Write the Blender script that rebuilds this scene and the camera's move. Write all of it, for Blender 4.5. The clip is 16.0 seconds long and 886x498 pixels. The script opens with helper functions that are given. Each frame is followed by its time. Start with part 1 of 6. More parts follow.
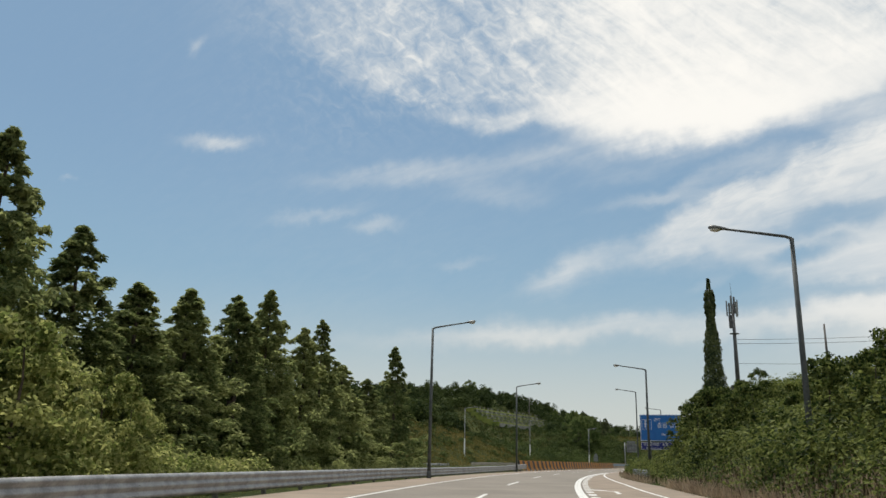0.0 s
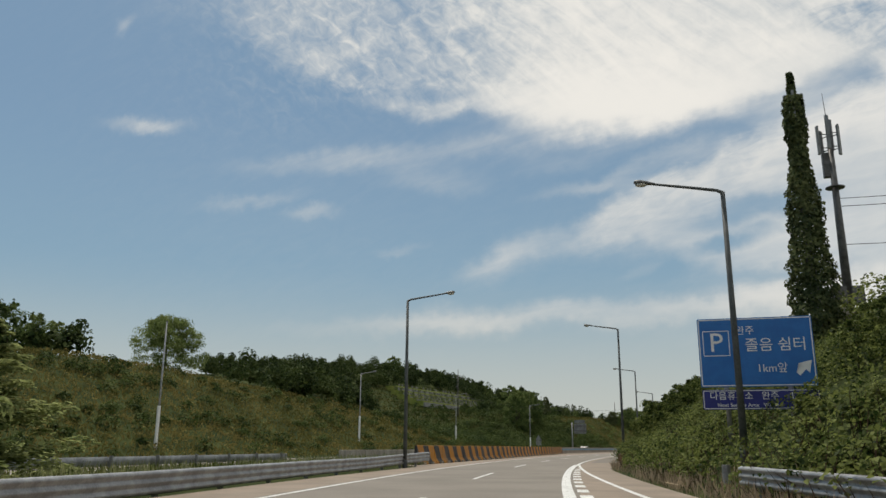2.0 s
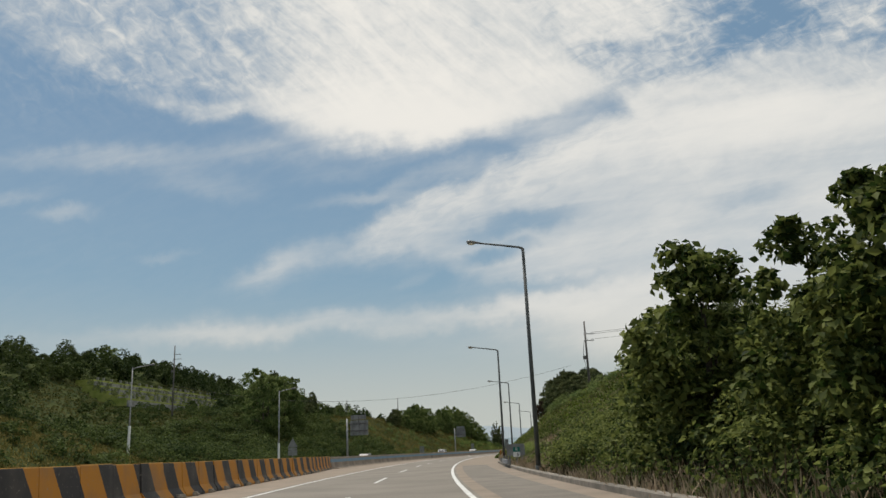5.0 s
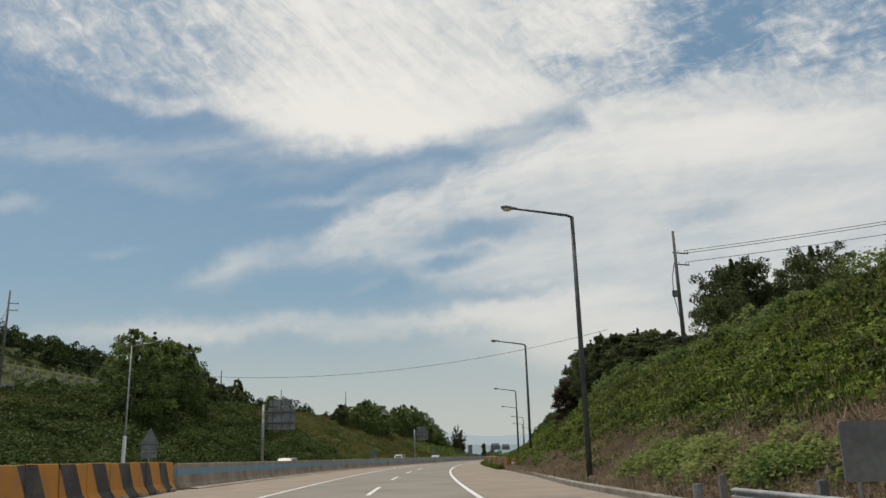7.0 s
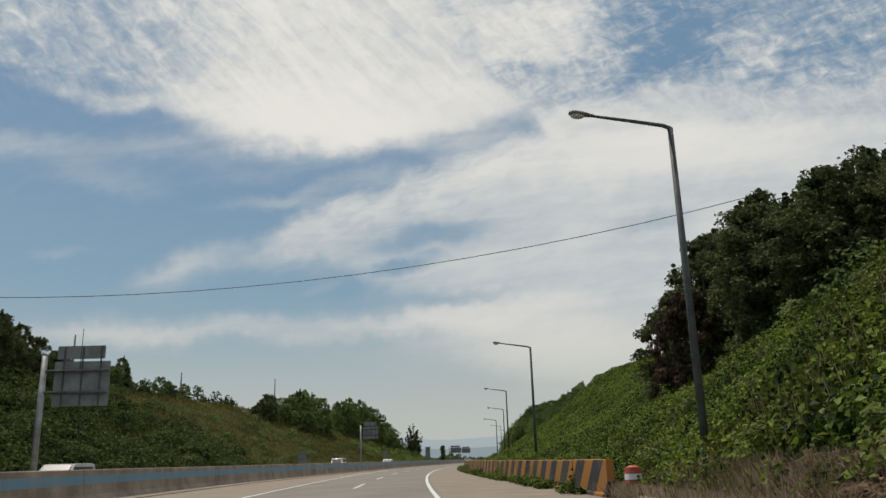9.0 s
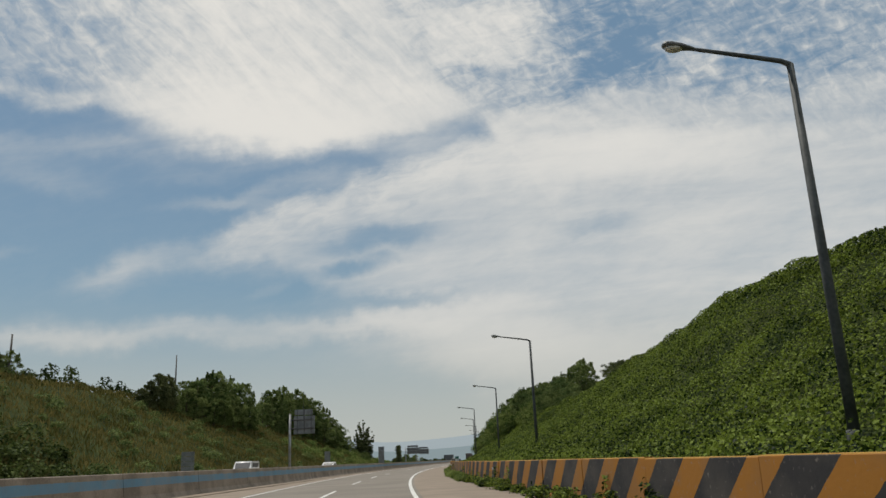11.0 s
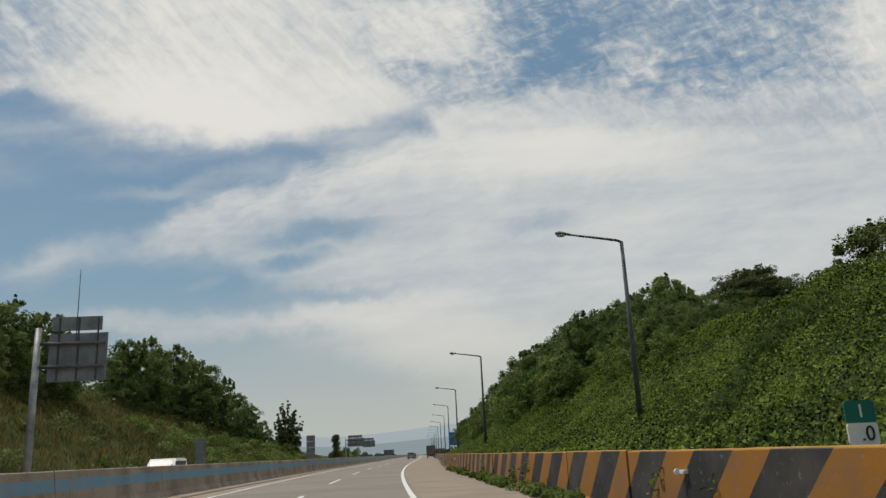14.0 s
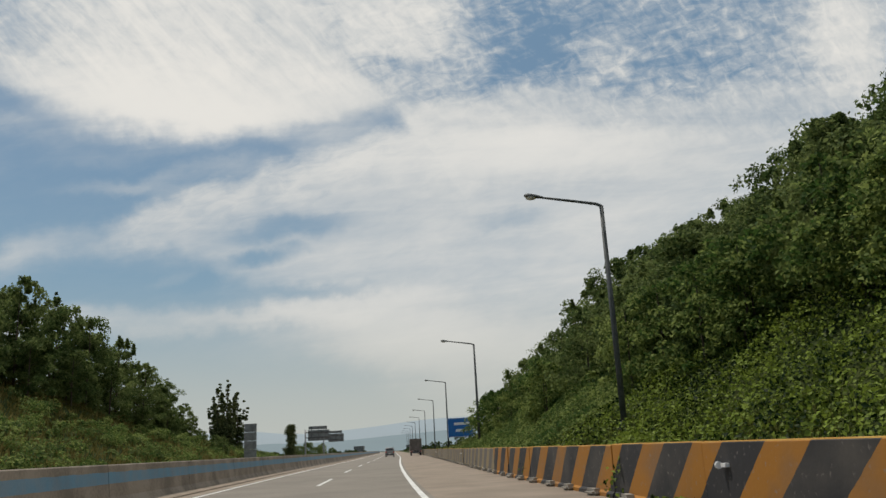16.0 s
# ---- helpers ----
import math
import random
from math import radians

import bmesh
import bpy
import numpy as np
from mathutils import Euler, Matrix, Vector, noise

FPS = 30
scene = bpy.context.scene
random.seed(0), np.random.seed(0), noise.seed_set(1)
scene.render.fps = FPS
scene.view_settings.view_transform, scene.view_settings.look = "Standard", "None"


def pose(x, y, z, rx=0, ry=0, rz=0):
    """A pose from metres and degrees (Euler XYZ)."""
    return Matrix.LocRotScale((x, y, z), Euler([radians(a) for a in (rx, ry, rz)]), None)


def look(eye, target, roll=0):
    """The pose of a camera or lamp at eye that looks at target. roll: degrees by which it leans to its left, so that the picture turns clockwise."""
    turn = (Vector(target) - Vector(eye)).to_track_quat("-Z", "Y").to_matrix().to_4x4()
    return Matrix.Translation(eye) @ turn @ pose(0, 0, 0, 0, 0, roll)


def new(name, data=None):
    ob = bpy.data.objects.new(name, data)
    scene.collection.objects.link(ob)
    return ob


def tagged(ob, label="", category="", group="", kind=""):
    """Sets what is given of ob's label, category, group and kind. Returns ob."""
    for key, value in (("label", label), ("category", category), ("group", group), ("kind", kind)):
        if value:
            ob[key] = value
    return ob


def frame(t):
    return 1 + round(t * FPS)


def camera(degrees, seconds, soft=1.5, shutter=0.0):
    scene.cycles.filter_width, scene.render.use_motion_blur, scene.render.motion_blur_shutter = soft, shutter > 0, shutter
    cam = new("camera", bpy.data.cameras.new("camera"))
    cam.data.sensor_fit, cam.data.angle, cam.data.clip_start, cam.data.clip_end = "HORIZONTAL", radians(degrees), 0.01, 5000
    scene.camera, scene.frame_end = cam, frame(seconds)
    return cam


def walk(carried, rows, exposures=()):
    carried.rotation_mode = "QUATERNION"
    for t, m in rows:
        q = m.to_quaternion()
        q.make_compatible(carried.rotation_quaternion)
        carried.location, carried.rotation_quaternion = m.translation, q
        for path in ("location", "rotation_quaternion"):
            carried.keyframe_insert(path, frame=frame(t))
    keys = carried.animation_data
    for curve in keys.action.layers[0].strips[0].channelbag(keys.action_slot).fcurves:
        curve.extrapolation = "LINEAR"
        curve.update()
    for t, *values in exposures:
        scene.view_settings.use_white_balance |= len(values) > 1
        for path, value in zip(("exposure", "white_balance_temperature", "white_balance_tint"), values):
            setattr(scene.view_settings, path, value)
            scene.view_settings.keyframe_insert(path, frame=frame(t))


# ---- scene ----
cam = camera(59.2, 16.0, soft=1.5, shutter=0.0)

# seconds, place, yaw, pitch, roll
PATH = [
    (0, -2.02, 0.11, 1.265, 1.66, 15.09, -1.37),
    (0.5, -0.94, 12.89, 1.265, -0.90, 15.21, -1.15),
    (1, 0.43, 25.62, 1.265, -1.17, 15.01, -0.80),
    (1.5, 2.09, 38.30, 1.265, -1.53, 14.96, -1.08),
    (2, 4.04, 50.91, 1.265, -2.87, 14.23, -0.35),
    (2.5, 5.96, 63.47, 1.265, -7.47, 14.34, 0.40),
    (3, 8.15, 75.88, 1.265, -9.23, 14.22, 0.38),
    (3.5, 10.59, 88.12, 1.265, -10.30, 14.19, 0.74),
    (4, 13.29, 100.21, 1.265, -13.99, 14.62, 1.62),
    (6.5, 29.03, 159.33, 1.265, -21.74, 14.62, 1.86),
    (7, 33.16, 170.74, 1.265, -22.64, 14.94, 1.42),
    (7.5, 37.43, 182.07, 1.265, -23.51, 14.13, 1.47),
    (8, 41.83, 193.33, 1.265, -24.38, 14.51, 1.46),
    (8.5, 46.34, 204.52, 1.265, -25.24, 14.99, 1.69),
    (9, 50.96, 215.63, 1.265, -26.16, 15.14, 1.58),
    (11.5, 75.15, 270.51, 1.265, -30.65, 14.96, 2.38),
    (12, 80.33, 281.29, 1.265, -31.48, 14.03, 1.97),
    (12.5, 85.64, 292.00, 1.265, -32.26, 14.23, 2.14),
    (13, 91.07, 302.64, 1.265, -32.81, 14.51, 2.46),
    (13.5, 96.63, 313.20, 1.265, -33.59, 14.63, 2.66),
    (14, 102.31, 323.70, 1.265, -34.17, 14.65, 2.69),
    (14.5, 108.07, 334.16, 1.265, -34.91, 14.69, 3.04),
    (15, 113.94, 344.56, 1.265, -35.36, 14.07, 2.64),
    (15.5, 119.92, 354.91, 1.265, -35.92, 14.19, 2.71),
    (16, 126.00, 365.20, 1.265, -36.30, 14.29, 2.95),
]
walk(cam, [(t, pose(x, y, z, 90 + pitch, roll, yaw)) for t, x, y, z, yaw, pitch, roll in PATH], exposures=[(0.0, 0.14, 6750, 10), (0.5, -0.12, 6750, 10), (2.0, -0.08, 6850, 10), (4.0, -0.08, 6850, 10), (7.0, -0.10, 6800, 10), (9.0, -0.18, 6800, 10), (12.5, -0.25, 6780, 10), (16.0, -0.18, 6780, 10)])

# ---------------------------------------------------------------- world and sun
SUN_AZ, SUN_EL = 26.0, 67.0          # degrees anticlockwise from +y, and above the horizon


def direction(az, el):
    a, e = radians(az), radians(el)
    return Vector((-math.sin(a) * math.cos(e), math.cos(a) * math.cos(e), math.sin(e)))


def build_world():
    world = bpy.data.worlds.new("sky")
    scene.world = world
    world.use_nodes = True
    nt = world.node_tree
    nt.nodes.clear()
    N, L = nt.nodes.new, nt.links.new

    def math_node(op, a, b=None, c=None, clamp=False):
        n = N("ShaderNodeMath")
        n.operation, n.use_clamp = op, clamp
        for i, v in enumerate((a, b, c)):
            if v is None:
                continue
            if isinstance(v, (int, float)):
                n.inputs[i].default_value = v
            else:
                L(v, n.inputs[i])
        return n.outputs[0]

    def vec(op, a, b=None, scale=None):
        n = N("ShaderNodeVectorMath")
        n.operation = op
        for i, v in enumerate((a, b)):
            if v is None:
                continue
            if isinstance(v, (tuple, Vector)):
                n.inputs[i].default_value = v
            else:
                L(v, n.inputs[i])
        if scale is not None:
            if isinstance(scale, (int, float)):
                n.inputs["Scale"].default_value = scale
            else:
                L(scale, n.inputs["Scale"])
        return n.outputs["Value"] if op in ("DOT_PRODUCT", "LENGTH") else n.outputs["Vector"]

    def ramp(v, a, b, lo=0.0, hi=1.0):
        n = N("ShaderNodeMapRange")
        n.interpolation_type = "SMOOTHSTEP"
        L(v, n.inputs["Value"])
        for key, val in (("From Min", a), ("From Max", b), ("To Min", lo), ("To Max", hi)):
            n.inputs[key].default_value = val
        return n.outputs["Result"]

    def noise_tex(v, scale, detail=5.0, rough=0.55, dist=0.0, colour=False):
        n = N("ShaderNodeTexNoise")
        L(v, n.inputs["Vector"])
        n.inputs["Scale"].default_value, n.inputs["Detail"].default_value = scale, detail
        n.inputs["Roughness"].default_value, n.inputs["Distortion"].default_value = rough, dist
        return n.outputs["Color" if colour else "Fac"]

    def mixc(f, a, b):
        n = N("ShaderNodeMix")
        n.data_type = "RGBA"
        if isinstance(f, (int, float)):
            n.inputs[0].default_value = f
        else:
            L(f, n.inputs[0])
        for key, v in ((6, a), (7, b)):
            if isinstance(v, tuple):
                n.inputs[key].default_value = (*v, 1)
            else:
                L(v, n.inputs[key])
        return n.outputs[2]

    sky = N("ShaderNodeTexSky")
    sky.sky_type, sky.sun_disc = "NISHITA", False
    sky.sun_elevation, sky.sun_rotation = radians(SUN_EL), radians(-SUN_AZ)
    sky.air_density, sky.dust_density, sky.ozone_density = 1.0, 0.6, 1.5
    way = N("ShaderNodeTexCoord").outputs["Generated"]
    sep = N("ShaderNodeSeparateXYZ")
    L(way, sep.inputs[0])
    z = sep.outputs["Z"]
    # a plane square to a middle direction of the sky, in which the cloud banks are laid out
    mid = pose(0, 0, 0, 90 + 14.94, 1.42, -22.64).to_3x3()
    right, up, ahead = mid.col[0], mid.col[1], -mid.col[2]
    f = math_node("MAXIMUM", vec("DOT_PRODUCT", way, ahead), 0.12)
    comb = N("ShaderNodeCombineXYZ")
    L(math_node("DIVIDE", vec("DOT_PRODUCT", way, right), f), comb.inputs[0])
    L(math_node("DIVIDE", vec("DOT_PRODUCT", way, up), f), comb.inputs[1])
    flat = comb.outputs[0]
    # the cloud sheet seen in perspective
    zc = math_node("MAXIMUM", math_node("ADD", z, 0.10), 0.03)
    comb2 = N("ShaderNodeCombineXYZ")
    L(math_node("DIVIDE", sep.outputs["X"], zc), comb2.inputs[0])
    L(math_node("DIVIDE", sep.outputs["Y"], zc), comb2.inputs[1])
    sheet = comb2.outputs[0]
    broad = noise_tex(flat, 9.0, 4.0, 0.55, 0.0, True)
    fine = noise_tex(flat, 34.0, 4.0, 0.6, 0.0, True)
    bent = vec("ADD", flat, vec("SCALE", vec("SUBTRACT", broad, (0.5, 0.5, 0.5)), None, 0.055))
    bent = vec("ADD", bent, vec("SCALE", vec("SUBTRACT", fine, (0.5, 0.5, 0.5)), None, 0.022))
    sepf = N("ShaderNodeSeparateXYZ")
    L(bent, sepf.inputs[0])
    # hundredths of the plane: across to the right, and down from its top edge
    X = math_node("MULTIPLY_ADD", sepf.outputs[0], 100.0, 56.8)
    Y = math_node("MULTIPLY_ADD", sepf.outputs[1], -100.0, 32.0)

    def line(*stops):
        """A broken line over X, as a value."""
        n = N("ShaderNodeValToRGB")
        L(math_node("DIVIDE", math_node("ADD", X, 100.0), 300.0, None, True), n.inputs[0])
        e = n.color_ramp.elements
        while len(e) < len(stops):
            e.new(0.5)
        for el, (x, y) in zip(e, stops):
            el.position = (x + 100.0) / 300.0
            v = (y + 50.0) / 150.0
            el.color = (v, v, v, 1)
        return math_node("MULTIPLY_ADD", n.outputs[0], 150.0, -50.0)

    def below(edge, soft0, soft1):
        return ramp(math_node("SUBTRACT", Y, edge), soft0, soft1)

    def above(edge, soft0, soft1):
        return ramp(math_node("SUBTRACT", edge, Y), soft0, soft1)

    def times(*vs):
        out = vs[0]
        for v in vs[1:]:
            out = math_node("MULTIPLY", out, v)
        return out

    def plus(*vs):
        out = vs[0]
        for v in vs[1:]:
            out = math_node("ADD", out, v)
        return out

    def wisp(x, y, a, b, tilt, weight):
        """A soft oval of cloud, or of clear sky where the weight is negative."""
        m = N("ShaderNodeMapping")
        m.vector_type = "TEXTURE"
        L(bent, m.inputs["Vector"])
        m.inputs["Location"].default_value = ((x - 56.8) / 100, (32.0 - y) / 100, 0)
        m.inputs["Rotation"].default_value = (0, 0, radians(tilt))
        m.inputs["Scale"].default_value = (a / 100, b / 100, 1)
        return ramp(vec("LENGTH", m.outputs[0]), 0.1, 1.25, weight, 0.0)

    def grain(turn, long, wide, detail, dist, source=flat):
        m = N("ShaderNodeMapping")
        m.vector_type = "TEXTURE"
        m.inputs["Rotation"].default_value = (0, 0, radians(turn))
        m.inputs["Scale"].default_value = (long, wide, 1)
        L(source, m.inputs["Vector"])
        return math_node("SUBTRACT", noise_tex(m.outputs[0], 1.0, detail, 0.6, dist), 0.5)
    comb_hair = grain(-44, 0.20, 0.030, 6.0, 1.1)     # combed threads that run down to the right
    threads = grain(-30, 0.10, 0.030, 5.0, 0.6)
    flakes = grain(-35, 0.026, 0.018, 4.0, 0.7)       # small rippled flakes
    flecks = grain(18, 0.042, 0.014, 5.0, 0.8)        # flecks drawn out upwards to the right
    streaks = grain(7, 0.30, 0.035, 5.0, 0.6)         # long flat streaks of the veil
    drift = grain(10, 0.16, 0.07, 4.0, 0.3)

    # the great bright bank: its lower edge, and how thick it is from side to side
    bank_edge = line((-60, -6), (-14, -3), (0, 6.5), (13, 12.2), (24, 14), (30, 17), (36, 19.5), (44, 21.2), (52, 20.9), (58, 19.4), (66, 17.6), (74, 15.2), (82, 26), (100, 60))
    bank_thick = line((-34, 0), (-18, 0.14), (-4, 0.36), (8, 0.40), (20, 0.36), (27, 0.58), (34, 0.80), (42, 0.92), (58, 0.92), (70, 0.74), (80, 0.58), (92, 0.52), (113, 0.52), (150, 0.5))
    bank = times(above(bank_edge, -1.6, 4.2), bank_thick)
    upper = ramp(Y, 18.5, 8.0)
    # clear rifts above the second edge, high to the right
    rift_edge = line((48, -30), (56, -8), (64, 7), (72, 13.6), (82, 13.2), (90, 11.2), (96, 10.0), (113, 10.2), (130, 6), (150, 8))
    rift_depth = line((48, 0), (57, 0.20), (68, 0.26), (80, 0.36), (88, 0.60), (95, 0.66), (100, 0.42), (113, 0.48), (128, 0.40), (145, 0.1))
    rift = times(above(rift_edge, -0.8, 3.2), rift_depth)
    # the lower band: a pointed tail that widens to the right
    tail_top = line((16, 42), (21, 36.4), (25, 33.2), (30, 31.2), (38, 30.2), (42, 28.0), (45, 26.0), (51, 24.0), (57, 22.0), (62, 20.4), (66, 19.0), (70, 17.4), (76, 14.0), (82, 10))
    tail_low = line((16, 36.0), (22, 37.0), (29, 36.2), (36, 34.2), (44, 33.6), (50, 34.6), (58, 39), (68, 46), (84, 60), (110, 90))
    tail_thick = line((17, 0), (22, 0.42), (30, 0.50), (38, 0.44), (46, 0.48), (54, 0.46), (62, 0.30), (70, 0.0))
    tail = times(below(tail_top, -0.8, 3.0), above(tail_low, -2.4, 3.0), tail_thick)
    sheet_low = line((46, 36), (56, 39), (68, 45), (84, 58), (110, 90))
    sheet_thick = line((44, 0), (52, 0.26), (60, 0.46), (68, 0.54), (113, 0.54), (200, 0.5))
    tail = math_node("MAXIMUM", tail, times(below(tail_top, -0.8, 4.0), above(sheet_low, -6.0, 8.0), sheet_thick))
    crisp = times(below(tail_top, -0.8, 1.4), below(tail_top, 8.0, 2.0), line((38, 0), (46, 0.20), (60, 0.26), (80, 0.12), (96, 0)))
    veil = line((-60, 0.0), (-20, 0.08), (0, 0.11), (30, 0.06), (56, 0.09), (70, 0.16), (113, 0.20), (200, 0.2))
    dens = plus(math_node("MAXIMUM", bank, tail), crisp, veil,
                wisp(20, 13.2, 12, 1.7, -9, 0.42), wisp(10, 19.0, 24, 2.2, -1, 0.34), wisp(20, 22.6, 9, 2.4, -6, 0.26), wisp(31, 19.5, 12, 3.2, -10, 0.22), wisp(92, 19, 30, 5, 6, 0.20),
                wisp(1.5, 25.8, 5.5, 1.3, 2, 0.30), wisp(14.5, 32.2, 5, 0.9, 0, 0.22), wisp(-9, 24.0, 11, 1.3, 5, 0.26),
                wisp(-27, 10.6, 9.5, 1.9, -10, 0.50), wisp(-30, -6, 1.8, 2.4, -60, 0.30), wisp(-60, 13.2, 3.2, 0.6, 0, 0.30),
                wisp(62, 29.4, 9, 1.9, 10, -0.34), wisp(58, 33.6, 6, 1.5, 8, -0.36), wisp(66, 37.6, 10, 1.3, 4, -0.26), wisp(50, 36.6, 6, 1.7, 4, -0.2), wisp(90, 27, 6, 1.6, 8, -0.16),
                wisp(47, 36.4, 3.8, 1.0, 14, 0.26), wisp(40, 41.4, 34, 2.0, 1, 0.50), wisp(20, 43.0, 30, 1.8, 0, 0.34), wisp(74, 44, 30, 5, 0, 0.36), wisp(68, 39.5, 18, 2.2, 5, 0.24), wisp(67, 18.2, 9, 2.2, 14, 0.34),
                wisp(57, 4.5, 3.4, 2.4, 20, -0.26), wisp(72, 8.6, 5.5, 2.2, 8, -0.20), wisp(104, 4, 6, 3, 20, 0.30), wisp(92, 5.2, 9.5, 2.6, 38, -0.30), wisp(141, -2, 8, 10, 40, 0.5),
                wisp(42, 25.4, 9, 1.3, 9, 0.34), wisp(52, 22.6, 8, 1.2, 13, 0.28), wisp(40, 22.4, 12, 1.4, 5, 0.12), wisp(75, 2.0, 11, 5, 5, 0.46), wisp(66, 10, 8, 4, 0, 0.24), wisp(83, 8, 6, 3, 10, 0.16),
                times(rift, -0.75))
    # far from the laid-out part: loose, broken cloud
    loose = ramp(noise_tex(sheet, 0.8, 3.0), 0.42, 0.7, 0.0, 0.8)
    dens = plus(dens, times(loose, ramp(vec("DOT_PRODUCT", way, ahead), 0.55, 0.15)))
    left_edge = line((-30, 0), (-12, 0.55), (4, 0.9), (16, 1.0), (26, 0.9), (34, 0.45), (56, 0.32), (66, 0.4), (90, 0.5), (200, 0.5))
    hair = times(upper, line((-20, 0), (4, 0.25), (20, 0.5), (30, 0.85), (40, 0.95), (54, 0.9), (64, 0.45), (76, 0.08), (120, 0)))
    body = ramp(dens, 0.02, 0.45)
    dens = plus(dens, times(comb_hair, hair, 0.95), times(threads, hair, 0.7), times(flakes, upper, left_edge, 0.95), times(flecks, math_node("ADD", rift, 0.10), 1.9), times(flakes, rift, 0.9),
                times(streaks, body, 0.42), times(drift, body, 0.36), times(flecks, crisp, 2.0))
    cover = ramp(dens, -0.02, 0.92)
    blue = vec("SCALE", sky.outputs[0], None, 0.085)
    blue = mixc(0.6, blue, (0.205, 0.36, 0.52))
    blue = mixc(ramp(z, 0.10, 0.42, 0.5, 0.0), blue, (0.275, 0.445, 0.55))
    glow = plus(wisp(47, 16, 22, 7, -5, 0.34), wisp(88, 18, 28, 5, 7, 0.16), wisp(42, 4, 14, 9, -40, 0.10), times(flakes, upper, 0.30), times(comb_hair, upper, 0.35))
    shade = ramp(plus(times(dens, 0.62), glow), 0.14, 1.0)
    white = mixc(shade, (0.55, 0.605, 0.65), (0.87, 0.87, 0.85))
    colour = mixc(cover, blue, white)
    haze = ramp(z, 0.01, 0.23, 0.94, 0.0)
    colour = mixc(haze, colour, (0.545, 0.58, 0.555))
    low = ramp(z, -0.05, 0.0, 1.0, 0.0)
    colour = mixc(low, colour, (0.20, 0.21, 0.18))
    bg = N("ShaderNodeBackground")
    L(colour, bg.inputs["Color"])
    bg.inputs["Strength"].default_value = 1.0
    out = N("ShaderNodeOutputWorld")
    L(bg.outputs[0], out.inputs[0])


build_world()
sun_data = bpy.data.lights.new("sun", "SUN")
sun_data.energy, sun_data.angle, sun_data.color = 3.2, radians(0.6), (1.0, 0.95, 0.88)
sun = new("sun", sun_data)
sun.matrix_world = look(direction(SUN_AZ, SUN_EL) * 100, (0, 0, 0))

# ---------------------------------------------------------------- the line of the road
KNOT_S = (-40, 20, 80, 140, 200, 260, 320, 380, 440, 500, 560, 2600)
BEND = (-0.001729, -0.001801, -0.001831, -0.001432, -0.000856, -0.000963, -0.001044, -0.000819, -0.000377, -0.000004, 0.000343, 0.0)
SG = np.arange(-160, 2602, 2.0)


def road_line():
    k = np.interp(SG, KNOT_S, BEND)
    k[SG > 560] = 0.0
    th = np.concatenate([[0], np.cumsum((k[1:] + k[:-1]))])
    i0 = 80
    th = th - th[i0] + radians(-2.9895)
    mid = (th[1:] + th[:-1]) / 2
    px = np.concatenate([[0], np.cumsum(-np.sin(mid) * 2)])
    py = np.concatenate([[0], np.cumsum(np.cos(mid) * 2)])
    return th, px - px[i0], py - py[i0]


TH, PX, PY = road_line()


def at(s, d):
    """Plan of a point s metres along the right edge line and d metres to its right."""
    th = np.interp(s, SG, TH)
    return np.interp(s, SG, PX) + np.cos(th) * d, np.interp(s, SG, PY) + np.sin(th) * d


def heading(s):
    return float(np.interp(s, SG, TH))


def table(*pairs):
    xs, ys = [p[0] for p in pairs], [p[1] for p in pairs]
    return lambda s: np.interp(s, xs, ys)


PAVE = table((-160, 7.0), (0, 5.6), (50, 4.9), (75, 3.2), (100, 2.3), (115, 2.6), (130, 3.7), (155, 3.8), (207, 4.2), (224, 5.0), (247, 5.1), (262, 5.1), (300, 4.1), (320, 3.78), (360, 3.78), (395, 3.95), (420, 3.95), (445, 4.4), (480, 4.8), (2600, 5.0))
R_TOE = table((-160, 7.6), (0, 6.3), (50, 5.6), (75, 4.2), (100, 3.2), (130, 4.5), (155, 4.9), (207, 5.4), (224, 5.9), (247, 6.05), (262, 6.05), (300, 5.05), (320, 4.7), (360, 4.7), (395, 4.9), (420, 4.9), (445, 5.3), (480, 5.8), (2600, 6.0))
R_CREST = table((-160, 18), (100, 16), (130, 16), (160, 18), (200, 19.5), (224, 16.5), (242, 14.6), (258, 15.6), (275, 18), (292, 20), (370, 20), (390, 18), (440, 17), (470, 15), (520, 14), (2600, 14))
R_TOP = table((-160, 6.5), (30, 5.5), (70, 7.5), (110, 8.0), (135, 6.6), (160, 6.5), (200, 8.7), (212, 8.2), (226, 7.5), (242, 7.3), (250, 7.0), (258, 6.0), (270, 6.0), (285, 7.5), (300, 9.1), (314, 9.8), (330, 8.9), (345, 8.35), (360, 7.5), (375, 7.7), (385, 7.15), (395, 7.4), (410, 8.7), (440, 9.4), (458, 7.4), (475, 4.6), (520, 1.4), (560, 0.0), (2600, 0.0))
R_BOW = table((-160, 1.08), (225, 1.08), (242, 0.95), (262, 1.15), (300, 1.55), (390, 1.6), (420, 1.3), (460, 1.1), (2600, 1.08))
R_RISE = table((-160, 0.1), (150, 0.15), (200, 0.18), (220, 0.10), (262, 0.12), (290, 0.20), (350, 0.14), (395, 0.10), (420, 0.22), (470, 0.15), (540, 0.0), (2600, 0.0))
MEDIAN = table((-160, -12.0), (108, -11.2), (116, -10.85), (126, -10.6), (145, -10.6), (195, -12.4), (215, -14.2), (280, -13.7), (335, -10.4), (400, -9.5), (2600, -9.4))
OPP_IN = table((-160, -24.0), (110, -22.5), (180, -18.0), (215, -15.2), (280, -14.7), (335, -11.4), (400, -10.5), (2600, -10.4))
